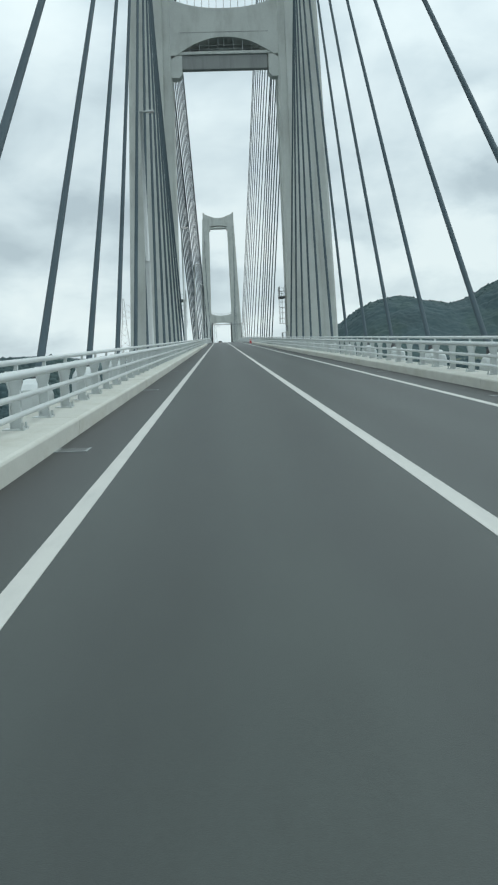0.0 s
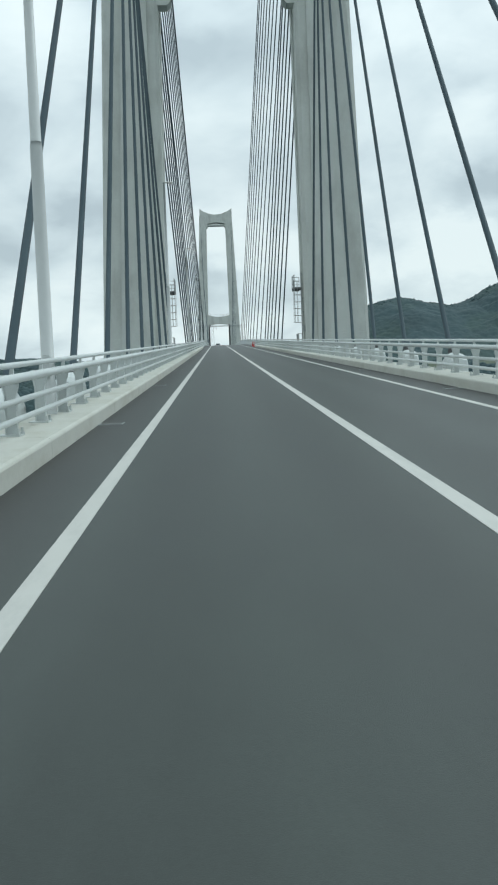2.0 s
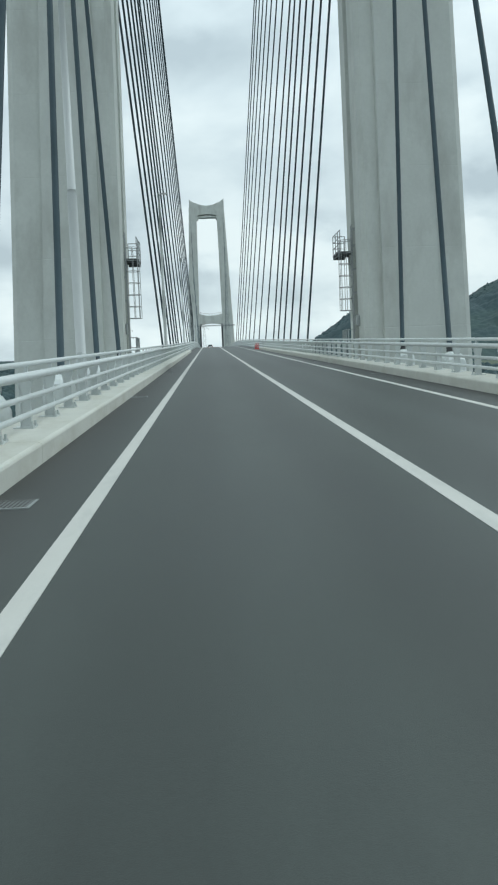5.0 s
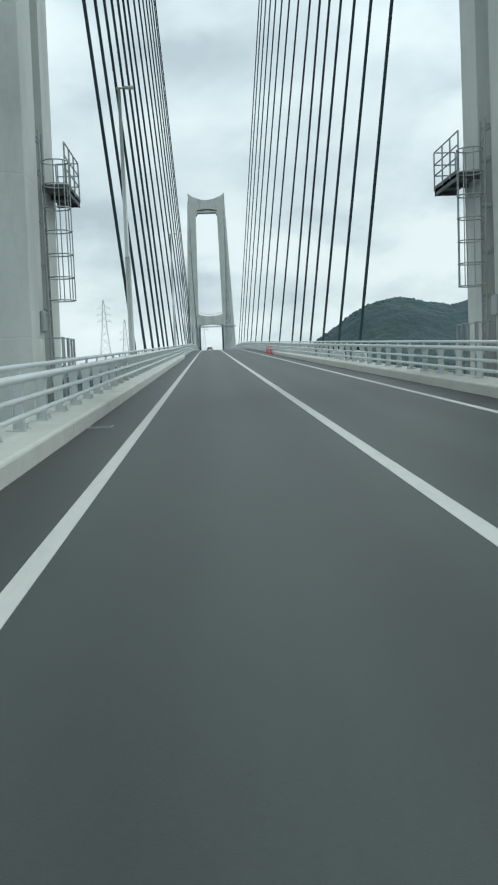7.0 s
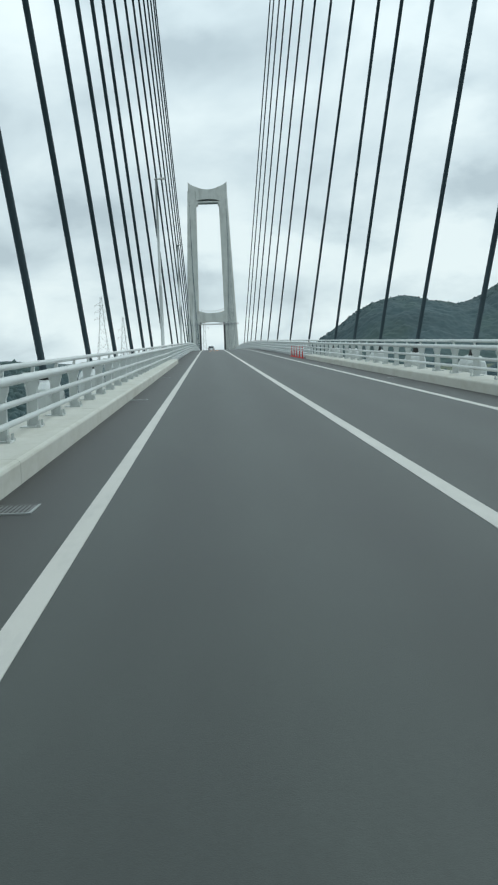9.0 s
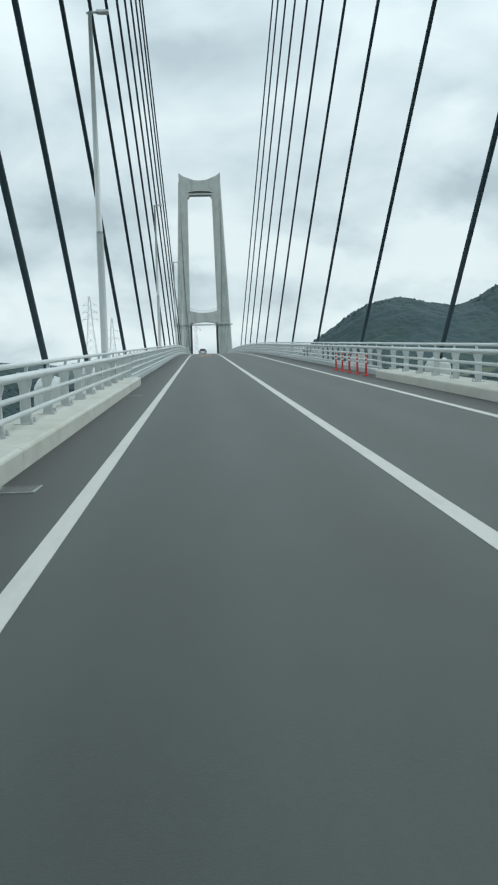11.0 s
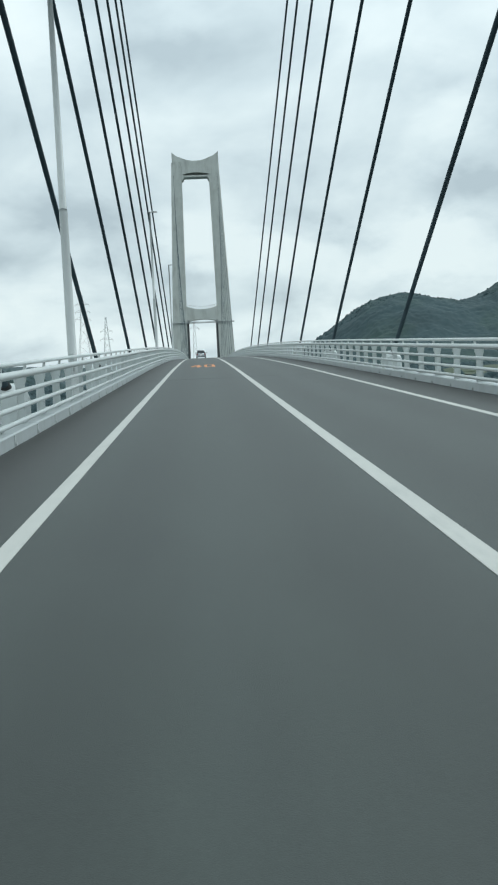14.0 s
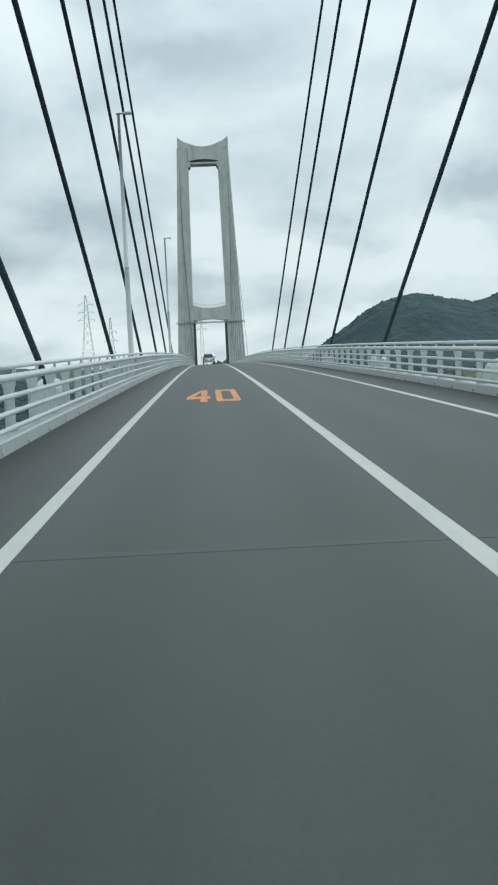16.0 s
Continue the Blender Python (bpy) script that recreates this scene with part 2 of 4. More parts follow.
# undergrowth tinted to match the haze-blue of the woods above it
GROUND_GREEN = material("undergrowth", (0.046, 0.075, 0.078), rough=0.95, vary=0.35, scale=0.012, fine_scale=0.2, bump=0.3, bump_scale=0.6,
                        stain=(0.06, 0.08, 0.055), stain_scale=(0.006, 0.006, 0.01), stain_amount=0.5)
PYLON_STEEL = material("pylon_steel", (0.36, 0.40, 0.41), rough=0.5, metal=0.3, vary=0.1)
CAR_SILVER = material("silver_car_paint", (0.45, 0.47, 0.48), rough=0.25, metal=0.6, vary=0.04)
CAR_GLASS = material("tinted_glass", (0.02, 0.025, 0.03), rough=0.08, vary=0.02, bump=0.0)
TAIL_RED = material("tail_light_red", (0.16, 0.012, 0.012), rough=0.2, vary=0.05, bump=0.0)


def water_material():
    m = bpy.data.materials.new("sea_water")
    m.use_nodes = True
    nt = m.node_tree
    b = nt.nodes["Principled BSDF"]
    b.inputs["Base Color"].default_value = (0.02, 0.045, 0.05, 1)
    b.inputs["Roughness"].default_value = 0.18
    geo = nt.nodes.new("ShaderNodeNewGeometry")
    n = nt.nodes.new("ShaderNodeTexNoise")
    n.inputs["Scale"].default_value, n.inputs["Detail"].default_value = 0.25, 6.0
    nt.links.new(geo.outputs["Position"], n.inputs["Vector"])
    bp = nt.nodes.new("ShaderNodeBump")
    bp.inputs["Strength"].default_value, bp.inputs["Distance"].default_value = 0.6, 0.8
    nt.links.new(n.outputs["Fac"], bp.inputs["Height"])
    nt.links.new(bp.outputs[0], b.inputs["Normal"])
    return m


WATER = water_material()


# ---------------------------------------------------------------- helpers for meshes
def road_z(y):
    """Height of the road: a steady climb, a long crest, then a steady fall."""
    g, y0, r, y1 = 0.02544, 212.5, 4075.0, 564.0
    if y <= y0:
        return g * y
    if y <= y1:
        return g * y - (y - y0) ** 2 / (2 * r)
    return g * y1 - (y1 - y0) ** 2 / (2 * r) + (g - (y1 - y0) / r) * (y - y1)


def finish(name, bm, mat, smooth=False):
    bm.normal_update()
    me = bpy.data.meshes.new(name)
    bm.to_mesh(me)
    bm.free()
    me.materials.append(mat)
    if smooth:
        me.shade_smooth()
    return me


def part(name, bm, mat, parent=None, label="", smooth=False, at=None):
    """Links a bmesh as one mesh object under a thing or a part."""
    ob = new(name, finish(name, bm, mat, smooth))
    if parent is not None:
        ob.parent = parent
    if at is not None:
        ob.matrix_basis = at
    return tagged(ob, label=label)


def box(bm, x0, x1, y0, y1, z0, z1, bevel=0.0):
    vs = [bm.verts.new((x, y, z)) for x in (x0, x1) for y in (y0, y1) for z in (z0, z1)]
    fs = [bm.faces.new([vs[i] for i in q]) for q in ((0, 1, 3, 2), (4, 6, 7, 5), (0, 4, 5, 1), (2, 3, 7, 6), (0, 2, 6, 4), (1, 5, 7, 3))]
    if bevel:
        edges = {ed for f in fs for ed in f.edges}
        bmesh.ops.bevel(bm, geom=list(edges), offset=bevel, segments=1, affect="EDGES")


def tube(bm, points, radius, sides=8, cap=True):
    """A round bar through the points; radius may be one number or one for each point."""
    pts = [Vector(p) for p in points]
    rad = radius if isinstance(radius, (list, tuple)) else [radius] * len(pts)
    rings = []
    for i, p in enumerate(pts):
        way = (pts[min(i + 1, len(pts) - 1)] - pts[max(i - 1, 0)]).normalized()
        side = way.cross(Vector((0, 0, 1)))
        if side.length < 1e-3:
            side = Vector((1, 0, 0))
        side.normalize()
        other = side.cross(way)
        rings.append([bm.verts.new(p + rad[i] * (math.cos(a) * side + math.sin(a) * other))
                      for a in (2 * math.pi * k / sides for k in range(sides))])
    for a, b in zip(rings, rings[1:]):
        for k in range(sides):
            bm.faces.new((a[k], a[(k + 1) % sides], b[(k + 1) % sides], b[k]))
    if cap:
        bm.faces.new(rings[0])
        bm.faces.new(list(reversed(rings[-1])))


def loft(bm, sections, close=True):
    """Skins a stack of closed outlines with equal numbers of points."""
    rings = [[bm.verts.new(p) for p in sec] for sec in sections]
    n = len(rings[0])
    for a, b in zip(rings, rings[1:]):
        for k in range(n):
            bm.faces.new((a[k], a[(k + 1) % n], b[(k + 1) % n], b[k]))
    if close:
        bm.faces.new(list(reversed(rings[0])))
        bm.faces.new(rings[-1])


def along(y0, y1, step=4.0):
    n = max(1, round((y1 - y0) / step))
    return [y0 + (y1 - y0) * i / n for i in range(n + 1)]


def sweep(bm, outline, y0, y1, step=4.0):
    """A closed outline (x, height over the road) drawn along the bridge."""
    loft(bm, [[(x, y, road_z(y) + z) for x, z in outline] for y in along(y0, y1, step)])


def thing(name, label, category, group="", kind="", at=None):
    ob = new(name)
    ob.empty_display_size = 0.2
    if at is not None:
        ob.matrix_basis = at
    return tagged(ob, label=label, category=category, group=group, kind=kind)


ROAD_START, ROAD_END = -70.0, 694.0
KERB_END = 166.7           # the cast kerb stops here and the steel deck begins
DECK_END = 610.0

# ---------------------------------------------------------------- setting: water, land, road
SEA = -38.0
bm = bmesh.new()
vs = [bm.verts.new(p) for p in ((-4600, -1500, SEA), (4600, -1500, SEA), (4600, 4700, SEA), (-4600, 4700, SEA))]
bm.faces.new(vs)
tagged(part("water", bm, WATER), "grey-green sea strait under an overcast sky", "water", kind="structure")


def smooth01(a, b, v):
    t = min(1.0, max(0.0, (v - a) / (b - a)))
    return t * t * (3 - 2 * t)


RIDGE_X = (95, 130, 164, 199, 229, 264, 294, 333, 367, 402, 438, 520, 650, 900, 1300)
RIDGE_Z = (-52, -2, 26, 47, 70, 84, 87, 80, 75, 81, 103, 142, 180, 120, -52)


def land_z(x, y):
    """Height of the land: a wooded mountain, a low wooded shore and the far bank."""
    z = -52.0
    # the wooded mountain: a steep shoulder, a rounded top, a saddle and a higher mass behind
    top = float(np.interp(x, RIDGE_X, RIDGE_Z))
    z = max(z, z + (top - z) * math.exp(-((y - 1420) / (230 if y < 1420 else 420)) ** 2))
    # low wooded shore that climbs away from the bridge
    shore = (0.72 * smooth01(-8, -60, x) + 0.28 * smooth01(-90, -160, x)) * smooth01(400, 700, y) * smooth01(2600, 1500, y)
    z = max(z, -52 + shore * (56.5 + 3 * math.sin(x * 0.021 + 1.0) + 3 * math.sin(y * 0.017)))
    right = smooth01(50, 130, x) * smooth01(480, 720, y) * smooth01(2800, 1900, y)
    z = max(z, -52 + right * 38)
    bank = smooth01(610, 690, y) * smooth01(2800, 1800, y)
    z = max(z, -52 + bank * (40 + 3 * math.sin(x * 0.03) + 15.5 * smooth01(694, 735, y) * smooth01(60, 25, abs(x))))
    far = smooth01(1700, 2400, y)
    z = max(z, -52 + far * (40 + 10 * math.sin(x * 0.004 + 0.6) + 7 * math.sin(x * 0.011)))
    return z + 2.5 * noise.noise(Vector((x * 0.02, y * 0.02, 0.3))) + 2.2 * noise.noise(Vector((x * 0.055, y * 0.055, 7.7))) * (z > -40) + 6 * noise.noise(Vector((x * 0.006, y * 0.006, 4.1))) * (z > -45)


def graded(inner, outer, step, far_step):
    out, v = [], inner[0]
    while v < inner[1]:
        out.append(v)
        v += step
    a, b = inner
    while b < outer[1]:
        out.append(b)
        b += far_step
    out.append(outer[1])
    v = inner[0] - far_step
    while v > outer[0]:
        out.insert(0, v)
        v -= far_step
    out.insert(0, outer[0])
    return out


xs = graded((-420, 780), (-4600, 4600), 12, 240)
ys = graded((300, 1650), (-1500, 4700), 14, 240)
bm = bmesh.new()
grid = [[bm.verts.new((x, y, land_z(x, y))) for x in xs] for y in ys]
for a, b in zip(grid, grid[1:]):
    for k in range(len(xs) - 1):
        bm.faces.new((a[k], a[k + 1], b[k + 1], b[k]))
tagged(part("ground", bm, GROUND_GREEN, smooth=True), "green land along the strait", "ground", kind="structure")

# a pale meadow between the woods on the low bank
bm = bmesh.new()
grid = [[bm.verts.new((182 + 100 * i / 16 + 9 * math.sin(j * 0.9), 800 + 170 * j / 16 + 8 * math.sin(i * 1.3),
                       land_z(182 + 100 * i / 16 + 9 * math.sin(j * 0.9), 800 + 170 * j / 16 + 8 * math.sin(i * 1.3)) + 0.9)) for i in range(17)] for j in range(17)]
for a, b in zip(grid, grid[1:]):
    for k in range(16):
        bm.faces.new((a[k], a[k + 1], b[k + 1], b[k]))
tagged(part("meadow", bm, MEADOW, smooth=True), "yellowish green meadow below the wooded mountain", "meadow", kind="structure")

bm = bmesh.new()
sweep(bm, [(-4.80, 0), (-4.80, -0.25), (4.80, -0.25), (4.80, 0), (0, 0.0)], ROAD_START, ROAD_END, 3.0)
road = tagged(part("road", bm, ASPHALT), "dark grey asphalt carriageway with two lanes", "road", kind="structure")


def stripe(name, x, width, y0, y1, label):
    bm = bmesh.new()
    sweep(bm, [(x - width / 2, 0.0), (x + width / 2, 0.0), (x + width / 2, 0.005), (x - width / 2, 0.005)], y0, y1, 3.0)
    return tagged(part(name, bm, LINE_PAINT), label, "lane line", kind="structure")


stripe("lane_line", -3.25, 0.16, ROAD_START, ROAD_END, "solid white painted edge line on asphalt")
stripe("lane_line", 0.0, 0.18, ROAD_START, ROAD_END, "solid white painted centre line on asphalt")
stripe("lane_line", 3.18, 0.16, ROAD_START, ROAD_END, "solid white painted edge line on asphalt")

# deck: slab edges and the box girder under the road
bm = bmesh.new()
sweep(bm, [(-6.3, -0.32), (-6.3, -0.75), (-4.2, -1.0), (-3.2, -2.8), (3.2, -2.8), (4.2, -1.0), (6.3, -0.75), (6.3, -0.32), (4.75, -0.28), (-4.75, -0.28)],
      ROAD_START, KERB_END, 4.0)
tagged(part("deck_girder", bm, KERB_CONCRETE), "pale concrete box girder carrying the road", "bridge deck", kind="structure")
bm = bmesh.new()
sweep(bm, [(-6.2, -0.32), (-6.2, -0.70), (-4.2, -0.9), (-3.2, -2.7), (3.2, -2.7), (4.2, -0.9), (6.2, -0.70), (6.2, -0.32), (4.75, -0.28), (-4.75, -0.28)],
      KERB_END + 0.02, DECK_END + 40, 5.0)
tagged(part("deck_girder", bm, WHITE_STEEL), "pale painted steel box girder carrying the road", "bridge deck", kind="structure")


# ---------------------------------------------------------------- towers
DARK_GREY = material("dark_grey_finish", (0.075, 0.083, 0.085), rough=0.6, vary=0.15, scale=0.8, bump=0.03)


def leg_section(sx, xi, xo, x0, yc, z, inset=0.0):
    """Outline of a tower leg: stepped faces and a vertical groove down its road side."""
    d, q = 2.8 - inset, 2.55 - inset
    a, b = xi + inset, xo - inset
    pts = [(a, -2.3), (a, -0.45), (a + 0.55, -0.45), (a + 0.55, 0.75), (a, 0.75), (a, 2.3), (a + 0.3, q), (a + 1.0, q), (a + 1.05, d), (b - 1.75, d),
           (b - 1.7, q), (b - 0.3, q), (b, 2.3), (b, -2.3), (b - 0.3, -q), (b - 1.7, -q), (b - 1.75, -d), (a + 1.05, -d), (a + 1.0, -q), (a + 0.3, -q)]
    out = [(sx * x + x0, yc + y, z) for x, y in pts]
    return out if sx > 0 else list(reversed(out))


def near_edges(h):
    """Inner and outer distance of the near tower's legs from its middle, h metres over the road."""
    return 6.72 - 0.0135 * h, 12.76 - 0.041 * h


def far_edges(h):
    """The same for the far tower."""
    return 6.35 - 0.0135 * h, 12.55 - 0.041 * h


def beam(bm, yc, half_depth, span, bottom, top, n=18):
    """A cross beam with an arched underside and a hollowed top."""
    sections = []
    for i in range(n + 1):
        u = -1 + 2 * i / n
        x = u * span
        zb, zt = bottom(u), top(u)
        sections.append([(x, yc - half_depth, zb), (x, yc - half_depth, zt), (x, yc + half_depth, zt), (x, yc + half_depth, zb)])
    loft(bm, sections)


def tower(name, yc, x0, leg_edges, top_h, low_beam, rise, high_beam, low_bar, label):
    """Two leaning legs with two cross beams. Heights are over the road at the tower."""
    z0 = road_z(yc)
    t = thing(name, label, "bridge tower", group="bridge towers")
    for sx in (-1, 1):
        bm = bmesh.new()
        levels, h = [], -46.0
        while h < top_h - 9:
            levels += [(h, 0.0), (h + 4.26, 0.0), (h + 4.285, 0.006), (h + 4.315, 0.006)]
            h += 4.34
        levels += [(h, 0.0), (top_h - 4, 0.0)]
        loft(bm, [leg_section(sx, *leg_edges(k), x0, yc, z0 + k, ins) for k, ins in levels], close=True)
        part("leg", bm, CONCRETE, t)
    hb, ht = low_beam
    bm = bmesh.new()
    span = leg_edges(hb)[0] + 0.15
    beam(bm, yc, 2.4, span, lambda u: z0 + hb + rise * (1 - u * u), lambda u: z0 + ht + 1.2 * abs(u) ** 2.4)
    low = part("lower_cross_beam", bm, CONCRETE, t)
    for sy in (-2.2, 2.2):
        pts = []
        for i in range(15):
            u = -0.93 + 1.86 * i / 14
            zz = z0 + ht + 1.2 * abs(u) ** 2.4
            bm = bmesh.new()
            tube(bm, [(u * span, yc + sy, zz - 0.05), (u * span, yc + sy, zz + 1.1)], 0.03, 6)
            part("handrail_post", bm, GALVANISED, low)
            pts.append((u * span, yc + sy, zz + 1.1))
        bm = bmesh.new()
        tube(bm, pts, 0.03, 6)
        part("handrail", bm, GALVANISED, low, "galvanised handrail along the beam's hollow top")
    # bar and corbels below the arch
    if low_bar:
        xi = leg_edges(hb - 2)[0]
        # the arch's underside shade is painted into this beam's dark colour
        bm = bmesh.new()
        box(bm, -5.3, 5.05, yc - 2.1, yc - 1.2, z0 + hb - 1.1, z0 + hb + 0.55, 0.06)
        part("soffit_beam", bm, DARK_CONCRETE, t, "weathered concrete beam under the arch, shade put into its colour")
        for sx in (-1, 1):
            bm = bmesh.new()
            sec = [(sx * (xi + 0.3), z0 + hb - 2.1), (sx * (xi - 0.75), z0 + hb - 2.1), (sx * (xi - 1.15), z0 + hb - 1.7), (sx * (xi - 1.15), z0 + hb + 0.45), (sx * (xi + 0.3), z0 + hb + 0.45)]
            loft(bm, [[(x, yc - 2.4, z) for x, z in sec], [(x, yc - 0.9, z) for x, z in sec]])
            part("corbel", bm, CONCRETE, t)
        bm = bmesh.new()
        box(bm, -5.9, 5.75, yc - 2.3, yc + 2.3, z0 + hb + 0.56, z0 + hb + 0.92, 0.03)
        part("gangway_kerb", bm, CONCRETE, t, "pale concrete kerb along the gangway")
        for x in (-4.1, -3.0, -1.9, -0.8, -0.1, 1.0, 2.1, 3.2, 4.1):
            bm = bmesh.new()
            tube(bm, [(x, yc - 2.0, z0 + hb + 0.9), (x, yc - 2.0, z0 + hb + rise * (1 - (x / span) ** 2) - 0.03)], 0.035, 6)
            part("lattice_bar", bm, GALVANISED, t)
        for k in (1.25, 1.65):
            bm = bmesh.new()
            w = span * (1 - k / rise) ** 0.5 - 0.1
            tube(bm, [(-w, yc - 2.0, z0 + hb + k), (w, yc - 2.0, z0 + hb + k)], 0.03, 6)
            part("lattice_rail", bm, GALVANISED, t)
        bm = bmesh.new()
        box(bm, -4.9, 4.9, yc - 0.9, yc + 1.9, z0 + hb + 0.93, z0 + hb + 1.1)
        part("inspection_gangway", bm, RUBBER_BLACK, t, "dark gangway under the arch")
        # dark strip draws the shadow of the recess line on the beam's face
        bm = bmesh.new()
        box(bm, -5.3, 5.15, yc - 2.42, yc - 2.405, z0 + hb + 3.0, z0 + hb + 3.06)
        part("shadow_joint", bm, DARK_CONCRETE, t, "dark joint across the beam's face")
    else:
        bm = bmesh.new()
        xo = leg_edges(hb)[1] + 0.6
        for zz in (0.0, -0.35):
            tube(bm, [(-xo, yc - 3.1, z0 + hb - 0.12 + zz), (xo, yc - 3.1, z0 + hb - 0.12 + zz)], 0.12, 8)
        for i in range(9):
            x = -xo + 2 * xo * i / 8
            box(bm, x - 0.05, x + 0.05, yc - 3.15, yc - 2.5, z0 + hb - 0.57, z0 + hb - 0.02)
        part("service_pipe", bm, GALVANISED, t, "grey service pipe across both legs")
        for sx in (-1, 1):
            bm = bmesh.new()
            xi = leg_edges(hb)[0]
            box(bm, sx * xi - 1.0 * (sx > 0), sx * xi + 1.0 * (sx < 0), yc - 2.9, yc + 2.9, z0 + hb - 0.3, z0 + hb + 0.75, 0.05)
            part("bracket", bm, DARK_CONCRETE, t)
            # added dark box stands in for deep shade on the leg's inner face
            bm = bmesh.new()
            box(bm, *sorted((sx * (xi - 0.75) + x0, sx * (xi + 0.4) + x0)), yc - 1.9, yc + 1.9, z0 - 2.0, z0 + hb - 0.32, 0.04)
            part("lift_shaft", bm, DARK_GREY, t, "added dark grey box, standing in for shade on the leg's inner face")
    hb, ht = high_beam
    bm = bmesh.new()
    span = leg_edges(hb)[0] + 0.15
    beam(bm, yc, 2.6, span, lambda u: z0 + hb + 0.8 * (1 - u * u), lambda u: z0 + ht + 1.3 * abs(u) ** 2.2)
    part("upper_cross_beam", bm, CONCRETE, t)
    bm = bmesh.new()
    box(bm, -span + 0.3, span - 0.3, yc - 2.2, yc + 2.2, z0 + hb - 0.9, z0 + hb - 0.15, 0.06)
    part("soffit_beam", bm, CONCRETE, t)
    for sx in (-1, 1):
        bm = bmesh.new()
        xi = leg_edges(hb)[0]
        sec = [(sx * (xi + 0.3), z0 + hb - 1.9), (sx * (xi - 0.35), z0 + hb - 1.9), (sx * (xi - 0.7), z0 + hb - 1.1), (sx * (xi - 0.7), z0 + hb - 0.1), (sx * (xi + 0.3), z0 + hb - 0.1)]
        loft(bm, [[(x, yc - 2.5, z) for x, z in sec], [(x, yc + 2.5, z) for x, z in sec]])
        part("corbel", bm, CONCRETE, t)
    # horn-shaped heads that carry the hollow of the upper beam on to the leg tips
    for sx in (-1, 1):
        bm = bmesh.new()
        xa, xb = leg_edges(top_h - 4)
        secs = []
        for i in range(11):
            u = i / 10
            x = xa + (leg_edges(top_h)[1] - xa) * u
            zt = ht + 1.3 + (top_h - ht - 1.3) * u ** 1.7
            low = top_h - 4.2
            secs.append([(sx * x, yc - 2.55, z0 + low), (sx * x, yc - 2.55, z0 + zt), (sx * x, yc + 2.55, z0 + zt), (sx * x, yc + 2.55, z0 + low)])
        loft(bm, secs)
        part("leg_head", bm, CONCRETE, t)
    return t


NEAR_Y, FAR_Y = 109.3, 524.5
NEAR_X, FAR_X = -0.08, -0.15   # the towers stand a little off the road's middle
tower("bridge_tower", NEAR_Y, NEAR_X, near_edges, 100.5, (34.15, 39.9), 2.5, (92.0, 97.3), True, "tall weathered grey concrete bridge tower with an arched cross beam")
tower("bridge_tower", FAR_Y, FAR_X, far_edges, 86.3, (20.9, 25.9), 1.05, (77.7, 82.9), False, "tall grey concrete bridge tower with a hollowed top beam")


# ---------------------------------------------------------------- stay cables
def stay_cable(sx, ya, yt, ht, far=False):
    # ya is where the cable passes rail height; the anchor lies below it on the same line
    a = Vector((sx * 5.69, ya, road_z(ya) + 1.2))
    # ht is the height at which the cable's line meets the head's plane on the tower
    b = Vector((sx * 8.5 - 0.15, yt + (2.0 if ya > yt else -2.0), road_z(yt) + ht))
    if not far:
        b = a + (b - a) * ((b.y + NEAR_Y - yt - a.y) / (b.y - a.y))
    way = (b - a).normalized()
    a -= way * (1.55 / way.z)
    ya = a.y
    c = thing("stay_cable", "black sheathed stay cable running from deck to tower", "stay cable", group="stay cables")
    bm = bmesh.new()
    length, n = (b - a).length, 10
    # a slight sag
    pts = [a + (b - a) * (i / n) - Vector((0, 0, 0.0006 * length * 4 * (i / n) * (1 - i / n) * 1.5)) for i in range(n + 1)]
    tube(bm, pts, 0.036 if far else (0.088 if ya < yt else 0.079), 8 if far else 10)
    part("sheath", bm, CABLE_BLACK, c, smooth=True)
    if not far:
        # the block sits where the cable comes up through rail height
        c0 = a + way * (0.75 / way.z)
        ya = c0.y
        bm = bmesh.new()
        tube(bm, [c0 - 0.3 * way, c0 + 0.30 * way], 0.14, 14)
        tube(bm, [c0 + 0.30 * way, c0 + 0.35 * way], 0.16, 14)
        part("guide_pipe", bm, SOCKET_WHITE, c, "pale painted steel guide pipe", smooth=False)
        bm = bmesh.new()
        tube(bm, [c0 + 0.35 * way, c0 + 0.55 * way, c0 + 0.62 * way], [0.12, 0.11, 0.092], 12)
        part("rubber_boot", bm, RUBBER_BLACK, c, "black rubber boot")
        bm = bmesh.new()
        zr = road_z(ya) - 0.3
        side = [(-0.6, zr), (-0.6, zr + 0.70)] + [(-0.6 * math.cos(u) - 0.02, zr + 0.75 + 0.32 * math.sin(u)) for u in (0.35, 0.75, 1.15, 1.57, 2.0, 2.4)] + [(0.55, zr + 0.75), (0.55, zr)]
        loft(bm, [[(sx * 5.69 + w, ya + y * k, z if z <= zr + 0.75 else z - (1 - k) * 0.6) for y, z in side] for w, k in ((-0.36, 0.45), (-0.33, 0.72), (-0.24, 0.92), (-0.10, 1.0), (0.10, 1.0), (0.24, 0.92), (0.33, 0.72), (0.36, 0.45))])
        part("anchor_block", bm, SOCKET_WHITE, c, "pale painted anchor block")
    return c


side_anchors = [(86.55 - 6.835 * i, 47.0 + 2.5 * i) for i in range(-1, 13)]
main_anchors = [(127.07 + 7.175 * i, 48.0 + 4.0 * i) for i in range(6)] + [(177.1 + 15.85 * i, min(66 + 4.0 * i, 95.5)) for i in range(9)]
far_anchors = [(FAR_Y - 34 - 15.85 * i, 46.0 + 4.0 * i) for i in range(9)]
